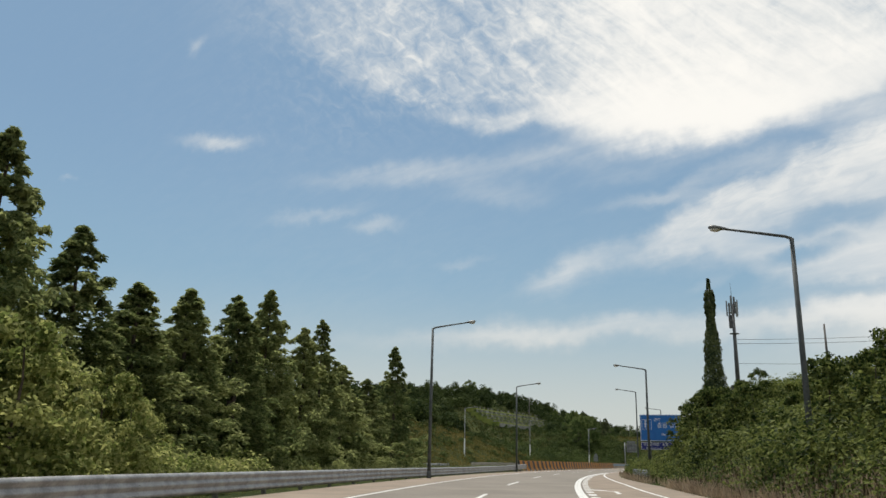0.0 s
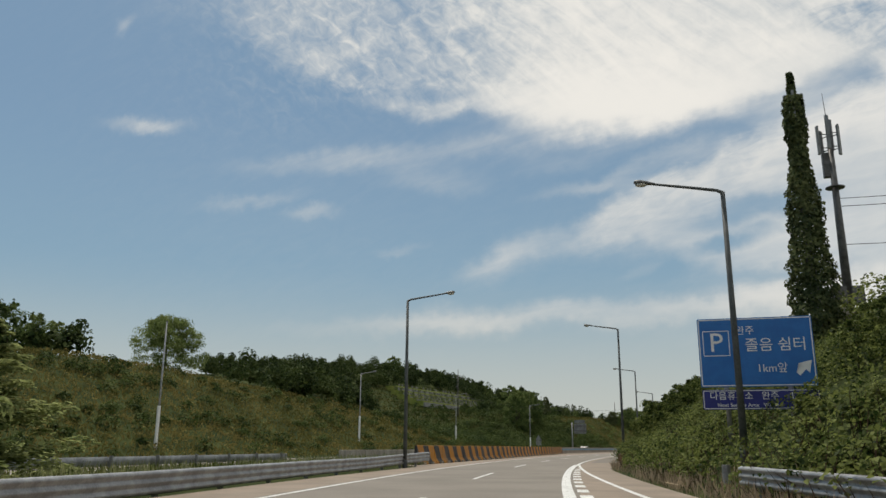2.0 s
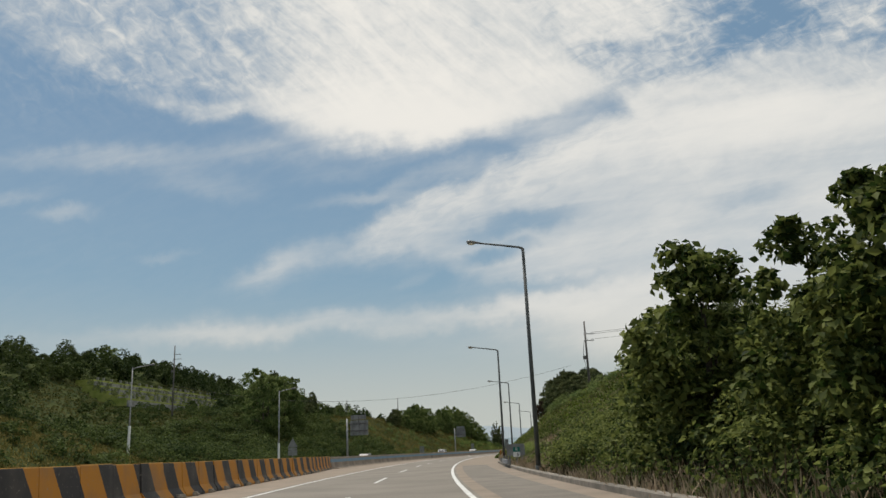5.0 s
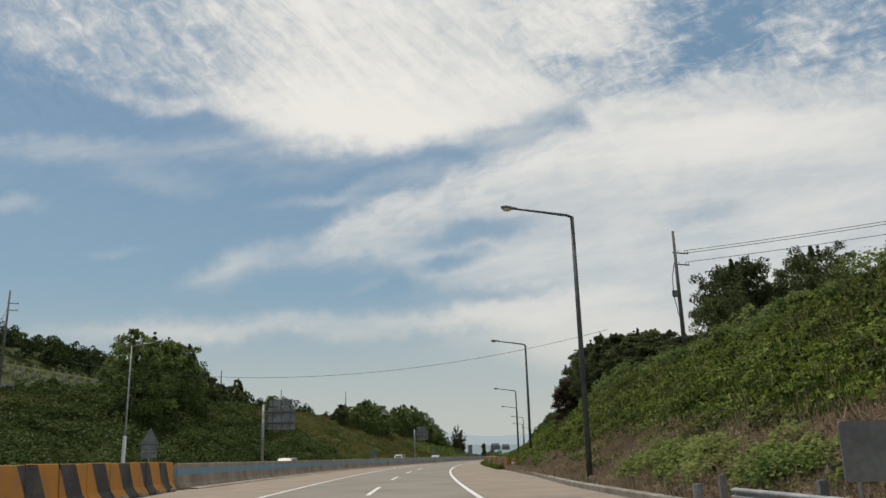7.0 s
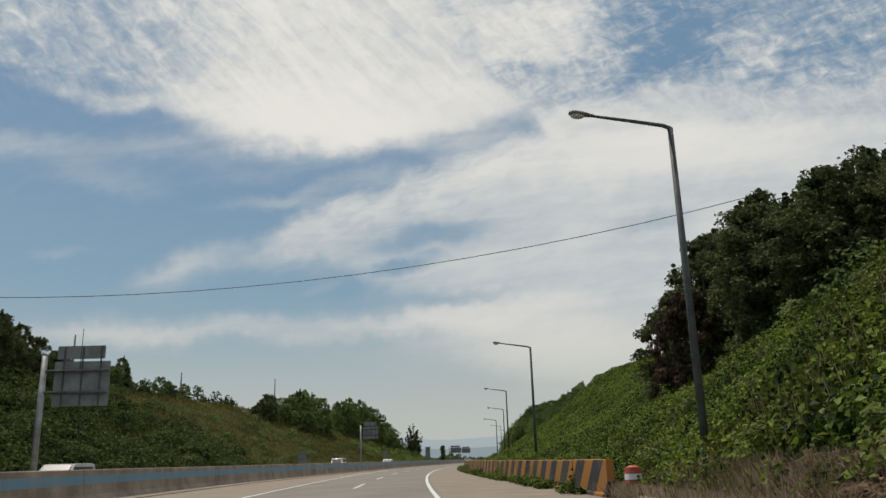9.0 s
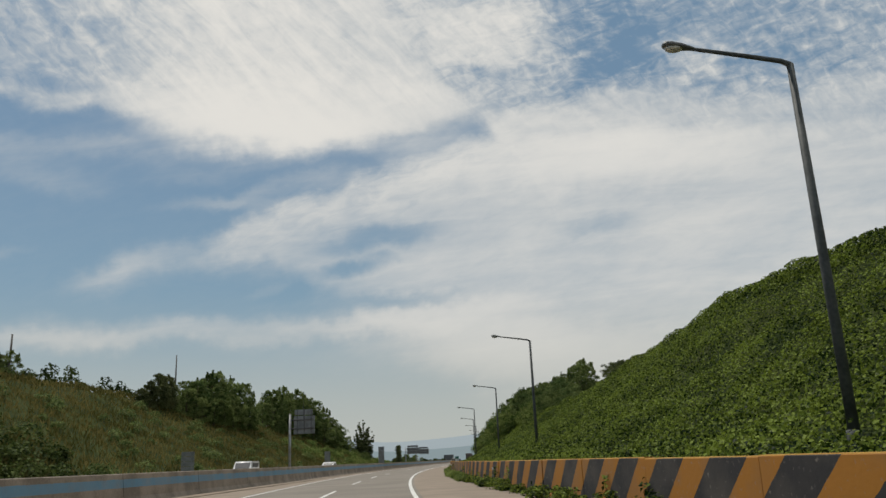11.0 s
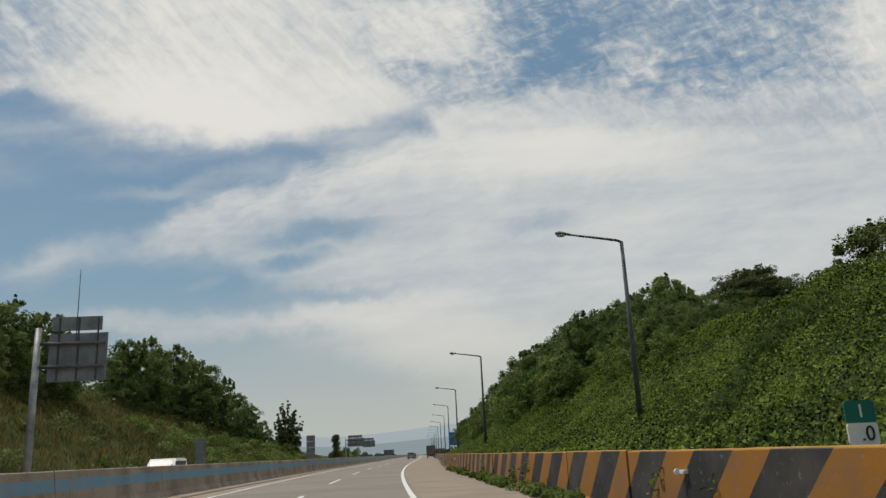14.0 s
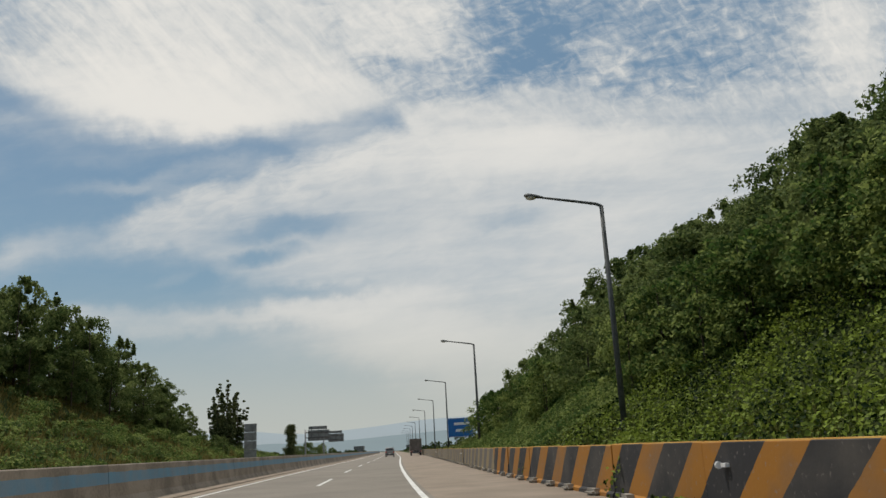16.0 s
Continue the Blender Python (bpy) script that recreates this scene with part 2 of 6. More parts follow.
OPP_OUT = table((-160, -34.0), (110, -32.5), (180, -28.0), (230, -25.5), (280, -24.0), (335, -21.5), (400, -20.0), (2600, -19.5))
L_TOE = table((-160, -35.5), (110, -34), (180, -29.5), (230, -27), (280, -25.5), (335, -23), (400, -21.5), (2600, -21))
L_CREST = table((-160, -62), (120, -57), (160, -55), (200, -50), (240, -48), (280, -42), (340, -46), (380, -46), (420, -44), (470, -40), (500, -36), (530, -30), (2600, -28))
L_TOP = table((-160, 8), (100, 9.6), (120, 10.6), (142, 11.2), (157, 10.3), (172, 9.6), (182, 8.7), (200, 7.5), (212, 6.4), (235, 4.9), (252, 6.2), (266, 8.8), (280, 10.5), (340, 12), (380, 13), (420, 12.5), (470, 10.5), (500, 7), (530, 3.0), (560, 0.3), (600, 0), (2600, 0))
L_HILL = table((-160, 8), (60, 9), (120, 12), (150, 13), (178, 14), (200, 15.5), (214, 16), (222, 18.5), (240, 21), (276, 24), (305, 27), (354, 30), (400, 29), (440, 24), (480, 16), (520, 8), (560, 2), (620, 0), (2600, 0))


def bumps(x, y):
    return (np.sin(x * 0.31 + 1.3 * np.sin(y * 0.17)) + np.sin(y * 0.37 + 1.7 * np.sin(x * 0.13 + 2)) + 0.6 * np.sin(x * 0.83 + y * 0.71) + 0.5 * np.sin(x * 0.57 - y * 0.93 + 4)) / 3.0


def height(s, d):
    """Height of the ground."""
    s, d = np.asarray(s, float), np.asarray(d, float)
    toe, cr, top, rise = R_TOE(s), R_CREST(s), R_TOP(s), R_RISE(s)
    t = np.clip((d - toe) / (cr - toe), 0, 1)
    zr = top * t ** R_BOW(s) + np.clip(d - cr, 0, 35) * rise
    zr = zr * np.clip((190 - d) / 60, 0, 1)
    toe2, cr2, top2, hill = L_TOE(s), L_CREST(s), L_TOP(s), L_HILL(s)
    t2 = np.clip((toe2 - d) / (toe2 - cr2), 0, 1)
    u2 = np.clip((cr2 - d) / (cr2 + 112.0), 0, 1)
    u3 = np.clip((cr2 - d) / (cr2 + 92.0), 0, 1)
    near = np.clip((232 - s) / 24, 0, 1)
    climb = (1 - near) * u2 ** 2.5 + near * (1 - (1 - u3) ** 2)
    zl = top2 * t2 ** 1.05 + np.maximum(hill - top2, 0) * climb
    zl = zl * np.clip((260 + d) / 90, 0, 1)
    x, y = at(s, d)
    rough = 0.28 * bumps(x, y) * (np.clip((d - toe) / 3, 0, 1) + np.clip((toe2 - d) / 3, 0, 1))
    fade = np.clip((640 - s) / 60, 0, 1) * np.clip((s + 150) / 40, 0, 1)
    return (np.where(d > 0, zr, zl) + rough) * fade - 0.03 - 0.12 * np.clip((d - PAVE(s)) / 0.5, 0, 1) * (d < toe)


# ---------------------------------------------------------------- materials
def material(name, low, high, scale=3.0, rough=0.85, metal=0.0, bump=0.0, fine=25.0, spread=(0.35, 0.65), per_object=0.0, translucent=0.0, per_island=0.0, coords="Object"):
    m = bpy.data.materials.new(name)
    m.use_nodes = True
    nt = m.node_tree
    N, L = nt.nodes.new, nt.links.new
    bsdf = nt.nodes["Principled BSDF"]
    tc = N("ShaderNodeTexCoord").outputs[coords]
    n1, n2 = N("ShaderNodeTexNoise"), N("ShaderNodeTexNoise")
    for n, sc in ((n1, scale), (n2, fine)):
        L(tc, n.inputs["Vector"])
        n.inputs["Scale"].default_value, n.inputs["Detail"].default_value = sc, 5.0
    add = N("ShaderNodeMath")
    add.operation = "MULTIPLY_ADD"
    L(n2.outputs["Fac"], add.inputs[0])
    add.inputs[1].default_value = 0.45
    L(n1.outputs["Fac"], add.inputs[2])
    value = add.outputs[0]
    off = 0.225
    for amount, node_name, out in ((per_object, "ShaderNodeObjectInfo", "Random"), (per_island, "ShaderNodeNewGeometry", "Random Per Island")):
        if amount:
            a2 = N("ShaderNodeMath")
            a2.operation = "MULTIPLY_ADD"
            L(N(node_name).outputs[out], a2.inputs[0])
            a2.inputs[1].default_value = amount
            L(value, a2.inputs[2])
            value = a2.outputs[0]
            off += amount / 2
    r = N("ShaderNodeMapRange")
    L(value, r.inputs["Value"])
    r.inputs["From Min"].default_value, r.inputs["From Max"].default_value = spread[0] + off, spread[1] + off
    mix = N("ShaderNodeMix")
    mix.data_type = "RGBA"
    L(r.outputs[0], mix.inputs[0])
    mix.inputs[6].default_value, mix.inputs[7].default_value = (*low, 1), (*high, 1)
    L(mix.outputs[2], bsdf.inputs["Base Color"])
    bsdf.inputs["Roughness"].default_value, bsdf.inputs["Metallic"].default_value = rough, metal
    if bump:
        b = N("ShaderNodeBump")
        b.inputs["Strength"].default_value, b.inputs["Distance"].default_value = bump, 0.02
        L(n2.outputs["Fac"], b.inputs["Height"])
        L(b.outputs[0], bsdf.inputs["Normal"])
    if translucent:
        tr, ms = N("ShaderNodeBsdfTranslucent"), N("ShaderNodeMixShader")
        L(mix.outputs[2], tr.inputs["Color"])
        ms.inputs[0].default_value = translucent
        L(bsdf.outputs[0], ms.inputs[1])
        L(tr.outputs[0], ms.inputs[2])
        L(ms.outputs[0], nt.nodes["Material Output"].inputs["Surface"])
        bsdf.inputs["Specular IOR Level"].default_value = 0.08
    return m


M = {
    "asphalt": material("asphalt", (0.17, 0.15, 0.124), (0.22, 0.195, 0.162), 0.25, 0.9, 0, 0.25, 40),
    "shoulder": material("shoulder_concrete", (0.205, 0.165, 0.125), (0.275, 0.22, 0.168), 0.5, 0.92, 0, 0.2, 18),
    "dark_asphalt": material("dark_asphalt", (0.15, 0.133, 0.11), (0.20, 0.175, 0.145), 0.6, 0.9, 0, 0.3, 40),
    "line": material("road_paint", (0.52, 0.52, 0.49), (0.74, 0.74, 0.71), 2.5, 0.7, 0, 0.1, 30),
    "soil": material("weedy_soil", (0.022, 0.035, 0.010), (0.055, 0.068, 0.020), 0.35, 0.95, 0, 0.5, 6, translucent=0.01),
    "concrete": material("weathered_concrete", (0.22, 0.20, 0.17), (0.38, 0.35, 0.30), 0.9, 0.9, 0, 0.3, 14),
    "kerb": material("kerb_concrete", (0.15, 0.135, 0.11), (0.27, 0.24, 0.20), 1.2, 0.9, 0, 0.3, 14),
    "galvanised": material("galvanised_steel", (0.20, 0.205, 0.21), (0.36, 0.365, 0.37), 2.0, 0.48, 0.45, 0.05, 20),
    "rail_back": material("dull_rail_steel", (0.16, 0.16, 0.155), (0.27, 0.27, 0.26), 1.5, 0.6, 0.5, 0.1, 12),
    "pole": material("painted_lamp_pole", (0.050, 0.056, 0.055), (0.095, 0.103, 0.10), 1.5, 0.68, 0.1, 0.05, 12),
    "lamp_head": material("lamp_head_metal", (0.11, 0.115, 0.115), (0.17, 0.175, 0.17), 3, 0.5, 0.4),
    "lens": material("lamp_lens", (0.42, 0.40, 0.34), (0.60, 0.57, 0.48), 6, 0.25),
    "dark_metal": material("dark_metal", (0.07, 0.07, 0.07), (0.13, 0.13, 0.13), 3, 0.55, 0.4),
    "panel_back": material("sign_back_aluminium", (0.17, 0.175, 0.175), (0.27, 0.275, 0.27), 1.4, 0.55, 0.4, 0.05, 10),
    "sign_blue": material("blue_sign_sheet", (0.006, 0.12, 0.40), (0.01, 0.15, 0.46), 2, 0.45),
    "sign_indigo": material("indigo_sign_sheet", (0.01, 0.015, 0.15), (0.016, 0.022, 0.19), 2, 0.45),
    "sign_green": material("green_sign_sheet", (0.0, 0.12, 0.09), (0.0, 0.15, 0.115), 2, 0.45),
    "white": material("white_sheet", (0.70, 0.71, 0.70), (0.80, 0.80, 0.79), 3, 0.5),
    "black": material("black_sheet", (0.01, 0.01, 0.01), (0.02, 0.02, 0.02), 3, 0.5),
    "trunk": material("bark", (0.045, 0.035, 0.025), (0.11, 0.085, 0.06), 4, 0.95, 0, 0.6, 20),
    "wood_pole": material("concrete_utility_pole", (0.08, 0.075, 0.07), (0.14, 0.13, 0.12), 2, 0.9),
    "leaf_bush": material("bush_leaves", (0.024, 0.044, 0.010), (0.21, 0.24, 0.07), 0.4, 0.55, 0, 0, 2.0, (0.3, 0.7), 0, 0.45, 0.5),
    "leaf_vine": material("vine_leaves", (0.009, 0.024, 0.004), (0.215, 0.282, 0.046), 0.3, 0.46, 0, 0, 2.0, (0.3, 0.7), 0, 0.35, 0.6),
    "leaf_pale": material("pale_shrub_leaves", (0.13, 0.17, 0.045), (0.44, 0.45, 0.17), 0.4, 0.6, 0, 0, 2.0, (0.3, 0.7), 0, 0.6, 0.5),
    "leaf_bank": material("far_bank_leaves", (0.022, 0.042, 0.011), (0.105, 0.138, 0.040), 0.2, 0.65, 0, 0, 2.0, (0.3, 0.7), 0, 0.3, 0.5),
    "leaf_tree": material("tree_leaves", (0.048, 0.095, 0.022), (0.28, 0.335, 0.10), 0.35, 0.6, 0, 0, 2.0, (0.3, 0.7), 0.25, 0.5, 0.4),
    "leaf_dark": material("dark_tree_leaves", (0.060, 0.099, 0.030), (0.218, 0.266, 0.092), 0.35, 0.6, 0, 0, 2.0, (0.3, 0.7), 0.25, 0.48, 0.4),
    "dead_leaf": material("dead_red_brown_leaves", (0.10, 0.055, 0.035), (0.25, 0.15, 0.10), 0.5, 0.8, 0, 0, 2.0, (0.3, 0.7), 0, 0.25, 0.4),
    "withered": material("withered_creeper_leaves", (0.045, 0.034, 0.022), (0.13, 0.09, 0.06), 0.5, 0.8, 0, 0, 2.0, (0.3, 0.7), 0, 0.2, 0.4),
    "leaf_conifer": material("conifer_needles", (0.088, 0.122, 0.042), (0.34, 0.37, 0.15), 0.4, 0.65, 0, 0, 2.0, (0.3, 0.7), 0.25, 0.62, 0.4),
    "leaf_pine": material("pine_needles", (0.045, 0.064, 0.028), (0.175, 0.195, 0.082), 0.4, 0.65, 0, 0, 2.0, (0.3, 0.7), 0.2, 0.22, 0.4),
    "leaf_wood": material("far_wood_leaves", (0.020, 0.038, 0.012), (0.075, 0.10, 0.03), 0.06, 0.7, 0, 0, 0.6, (0.3, 0.7), 0, 0.25, 0.4),
    "grass": material("slope_grass", (0.055, 0.085, 0.016), (0.175, 0.17, 0.05), 0.12, 0.8, 0, 0, 1.0, (0.3, 0.7), 0, 0.3, 0.45),
    "olive_grass": material("olive_bank_grass", (0.082, 0.082, 0.021), (0.245, 0.200, 0.070), 0.10, 0.85, 0, 0, 0.8, (0.3, 0.7), 0, 0.3, 0.4),
    "bank_grass": material("bank_grass", (0.032, 0.050, 0.012), (0.118, 0.113, 0.040), 0.12, 0.8, 0, 0, 1.0, (0.3, 0.7), 0, 0.3, 0.45),
    "dry_grass": material("dry_grass", (0.29, 0.215, 0.145), (0.54, 0.425, 0.30), 0.25, 0.85, 0, 0, 2.0, (0.3, 0.7), 0, 0.3, 0.4),
    "reed": material("roadside_reed", (0.11, 0.14, 0.045), (0.36, 0.36, 0.18), 0.5, 0.8, 0, 0, 2.0, (0.3, 0.7), 0, 0.3, 0.5),
    "wire": material("black_wire", (0.03, 0.03, 0.03), (0.05, 0.05, 0.05), 3, 0.6),
    "glass": material("dark_window_glass", (0.02, 0.025, 0.03), (0.035, 0.04, 0.045), 3, 0.38),
    "car_white": material("white_car_paint", (0.72, 0.72, 0.72), (0.8, 0.8, 0.8), 3, 0.3),
    "car_silver": material("silver_car_paint", (0.20, 0.195, 0.185), (0.27, 0.265, 0.255), 3, 0.5, 0.1),
    "car_dark": material("dark_car_paint", (0.03, 0.03, 0.035), (0.05, 0.05, 0.055), 3, 0.3),
    "rubber": material("tyre_rubber", (0.015, 0.015, 0.015), (0.03, 0.03, 0.03), 3, 0.9),
    "tail_red": material("red_lamp_lens", (0.35, 0.02, 0.015), (0.45, 0.03, 0.02), 3, 0.3),
    "drum_red": material("faded_red_plastic", (0.42, 0.075, 0.04), (0.55, 0.13, 0.08), 3, 0.6),
    "canvas": material("brown_canvas", (0.10, 0.085, 0.075), (0.16, 0.14, 0.125), 2, 0.9),
    "grave_stone": material("grave_stone", (0.14, 0.14, 0.135), (0.26, 0.26, 0.25), 2, 0.8),
    "lawn": material("terrace_lawn", (0.15, 0.19, 0.03), (0.27, 0.29, 0.07), 0.5, 0.9),
}


def striped(name, period, share, lean, phase, yellow, dark):
    """Yellow and black slanted bands painted on concrete, worn; the paint follows metres along and up."""
    m = bpy.data.materials.new(name)
    m.use_nodes = True
    nt = m.node_tree
    N, L = nt.nodes.new, nt.links.new
    bsdf = nt.nodes["Principled BSDF"]
    uv = N("ShaderNodeUVMap").outputs[0]
    sep = N("ShaderNodeSeparateXYZ")
    L(uv, sep.inputs[0])

    def mth(op, a, b):
        n = N("ShaderNodeMath")
        n.operation = op
        for i, v in enumerate((a, b)):
            if isinstance(v, (int, float)):
                n.inputs[i].default_value = v
            else:
                L(v, n.inputs[i])
        return n.outputs[0]
    wob = N("ShaderNodeTexNoise")
    L(uv, wob.inputs["Vector"])
    wob.inputs["Scale"].default_value, wob.inputs["Detail"].default_value = 5.0, 4.0
    along = mth("ADD", mth("ADD", sep.outputs[0], mth("MULTIPLY", sep.outputs[1], lean)), mth("MULTIPLY", wob.outputs["Fac"], 0.06))
    band = mth("LESS_THAN", mth("FRACT", mth("DIVIDE", mth("ADD", along, phase), period), 0), share)
    dirt, grime = N("ShaderNodeTexNoise"), N("ShaderNodeTexNoise")
    for n, sc in ((dirt, 0.8), (grime, 9.0)):
        L(uv, n.inputs["Vector"])
        n.inputs["Scale"].default_value, n.inputs["Detail"].default_value = sc, 6.0

    def mix(f, a, b):
        n = N("ShaderNodeMix")
        n.data_type = "RGBA"
        L(f, n.inputs[0])
        for k, v in ((6, a), (7, b)):
            if isinstance(v, tuple):
                n.inputs[k].default_value = (*v, 1)
            else:
                L(v, n.inputs[k])
        return n.outputs[2]
    col = mix(band, dark, yellow)

    def rng(v, a, b, hi):
        n = N("ShaderNodeMapRange")
        L(v, n.inputs[0])
        n.inputs[1].default_value, n.inputs[2].default_value, n.inputs[4].default_value = a, b, hi
        return n.outputs[0]
    col = mix(rng(dirt.outputs["Fac"], 0.45, 0.75, 0.55), col, (0.13, 0.115, 0.095))
    col = mix(rng(grime.outputs["Fac"], 0.62, 0.72, 0.6), col, (0.24, 0.22, 0.19))
    L(col, bsdf.inputs["Base Color"])
    bsdf.inputs["Roughness"].default_value = 0.8
    b = N("ShaderNodeBump")
    b.inputs["Strength"].default_value, b.inputs["Distance"].default_value = 0.25, 0.02
    L(grime.outputs["Fac"], b.inputs["Height"])
    L(b.outputs[0], bsdf.inputs["Normal"])
    return m


M["stripe_right"] = striped("hazard_paint_right", 2.5, 0.46, 1.25, 2.14, (0.37, 0.155, 0.016), (0.026, 0.026, 0.028))
M["stripe_faded"] = striped("faded_hazard_paint", 2.5, 0.46, 1.25, 2.14, (0.27, 0.205, 0.11), (0.13, 0.12, 0.105))
M["yellow"] = material("worn_yellow_paint", (0.40, 0.20, 0.03), (0.50, 0.29, 0.06), 1.2, 0.8, 0, 0.2, 12)
M["stripe_left"] = striped("hazard_paint_left", 3.1, 0.52, 0.75, 0.25, (0.46, 0.195, 0.016), (0.028, 0.028, 0.03))


# the tall median wall: bare concrete with a faded blue band
def banded():
    m = material("median_concrete", (0.17, 0.142, 0.112), (0.31, 0.262, 0.21), 0.7, 0.9, 0, 0.3, 12)
    nt = m.node_tree
    N, L = nt.nodes.new, nt.links.new
    bsdf = nt.nodes["Principled BSDF"]
    old = bsdf.inputs["Base Color"].links[0].from_socket
    uv = N("ShaderNodeUVMap").outputs[0]
    sep = N("ShaderNodeSeparateXYZ")
    L(uv, sep.inputs[0])
    wear = N("ShaderNodeTexNoise")
    L(uv, wear.inputs["Vector"])
    wear.inputs["Scale"].default_value, wear.inputs["Detail"].default_value = 1.5, 6.0

    def mth(op, a, b):
        n = N("ShaderNodeMath")
        n.operation = op
        for i, v in enumerate((a, b)):
            if isinstance(v, (int, float)):
                n.inputs[i].default_value = v
            else:
                L(v, n.inputs[i])
        return n.outputs[0]
    h = mth("ADD", sep.outputs[1], mth("MULTIPLY", mth("SUBTRACT", wear.outputs["Fac"], 0.5), 0.06))
    inside = mth("MULTIPLY", mth("GREATER_THAN", h, 0.72), mth("LESS_THAN", h, 1.06))
    r = N("ShaderNodeMapRange")
    L(wear.outputs["Fac"], r.inputs[0])
    r.inputs[1].default_value, r.inputs[2].default_value, r.inputs[3].default_value, r.inputs[4].default_value = 0.35, 0.7, 0.9, 0.55
    mix = N("ShaderNodeMix")
    mix.data_type = "RGBA"
    L(mth("MULTIPLY", inside, r.outputs[0]), mix.inputs[0])
    L(old, mix.inputs[6])
    mix.inputs[7].default_value = (0.11, 0.27, 0.40, 1)
    L(mix.outputs[2], bsdf.inputs["Base Color"])
    return m


M["median"] = banded()


# ---------------------------------------------------------------- mesh helpers
def empty(name, m=None, label="", category="", group="", kind=""):
    ob = new(name)
    if m is not None:
        ob.matrix_world = m
    return tagged(ob, label, category, group, kind)


def mesh_object(name, verts, faces, mat, parent=None, label="", smooth=False, uvs=None):
    me = bpy.data.meshes.new(name)
    me.from_pydata([tuple(v) for v in verts], [], faces)
    if uvs is not None:
        layer = me.uv_layers.new(name="UVMap")
        for loop in me.loops:
            layer.data[loop.index].uv = uvs[loop.vertex_index]
    if smooth:
        me.polygons.foreach_set("use_smooth", [True] * len(me.polygons))
    me.materials.append(mat)
    ob = new(name, me)
    if parent:
        ob.parent = parent
    if label:
        ob["label"] = label
    return ob


def part(name, bm, mat, parent=None, label="", smooth=False):
    me = bpy.data.meshes.new(name)
    bmesh.ops.recalc_face_normals(bm, faces=bm.faces[:])
    bm.to_mesh(me)
    bm.free()
    if smooth:
        me.polygons.foreach_set("use_smooth", [True] * len(me.polygons))
    me.materials.append(mat)
    ob = new(name, me)
    if parent:
        ob.parent = parent
    if label:
        ob["label"] = label
    return ob


def box(sx, sy, sz, m=None, bevel=0.0):
    bm = bmesh.new()
    bmesh.ops.create_cube(bm, size=1)
    bmesh.ops.scale(bm, vec=(sx, sy, sz), verts=bm.verts)
    if bevel:
        bmesh.ops.bevel(bm, geom=bm.edges[:], offset=bevel, segments=2, affect="EDGES")
    if m is not None:
        bmesh.ops.transform(bm, matrix=m, verts=bm.verts)
    return bm


def tube(points, radii, sides=10):
    """A closed tube through points with a radius at each."""
    bm = bmesh.new()
    pts = [Vector(p) for p in points]
    rings = []
    for i, p in enumerate(pts):
        tan = (pts[min(i + 1, len(pts) - 1)] - pts[max(i - 1, 0)]).normalized()
        ref = Vector((0, 0, 1)) if abs(tan.z) < 0.9 else Vector((1, 0, 0))
        a = tan.cross(ref).normalized()
        b = tan.cross(a)
        r = radii[i] if isinstance(radii, (list, tuple)) else radii
        rings.append([bm.verts.new(p + (a * math.cos(k * 2 * math.pi / sides) + b * math.sin(k * 2 * math.pi / sides)) * r) for k in range(sides)])
    for r0, r1 in zip(rings, rings[1:]):
        for k in range(sides):
            bm.faces.new((r0[k], r0[(k + 1) % sides], r1[(k + 1) % sides], r1[k]))
    bm.faces.new(rings[0][::-1])
    bm.faces.new(rings[-1])
    return bm


def local(s, d, z=0.0, turn=0.0):
    """A pose on the road line: x across to the right, y ahead."""
    x, y = at(s, d)
    return pose(float(x), float(y), z, 0, 0, math.degrees(heading(s)) + turn)


def ribbon(name, s, dl, dr, z, mat, parent=None, label="", thick=0.0, cols=1):
    """A strip that follows the road between two offsets."""
    s = np.asarray(s, float)
    dl = np.broadcast_to(np.asarray(dl, float), s.shape)
    dr = np.broadcast_to(np.asarray(dr, float), s.shape)
    verts, faces = [], []
    n = cols + 1
    for i, q in enumerate(s):
        for k in range(n):
            x, y = at(q, dl[i] + (dr[i] - dl[i]) * k / cols)
            verts.append((float(x), float(y), z))
    for i in range(len(s) - 1):
        for k in range(cols):
            a = i * n + k
            faces.append((a, a + 1, a + n + 1, a + n))
    return mesh_object(name, verts, faces, mat, parent, label)


def extrude_along(name, s, offset, profile, mat, parent=None, label="", base=None, flip=1, smooth=False):
    """A closed section (across, up) drawn along the road; UV: metres along, metres up."""
    s = np.asarray(s, float)
    off = np.broadcast_to(np.asarray(offset, float), s.shape)
    zb = np.zeros(len(s)) if base is None else np.broadcast_to(np.asarray(base, float), s.shape)
    n = len(profile)
    verts, uvs, faces = [], [], []
    for i, q in enumerate(s):
        for (a, b) in profile:
            x, y = at(q, off[i] + a * flip)
            verts.append((float(x), float(y), float(zb[i]) + b))
            uvs.append((float(q), b))
    for i in range(len(s) - 1):
        for k in range(n):
            a, b = i * n + k, i * n + (k + 1) % n
            face = (a, b, b + n, a + n)
            faces.append(face if flip > 0 else face[::-1])
    faces.append(tuple(range(n))[::-1] if flip > 0 else tuple(range(n)))
    last = (len(s) - 1) * n
    faces.append(tuple(last + k for k in range(n)) if flip > 0 else tuple(last + k for k in range(n))[::-1])
    return mesh_object(name, verts, faces, mat, parent, label, smooth, uvs)


# ---------------------------------------------------------------- leaves
RNG = np.random.default_rng(7)


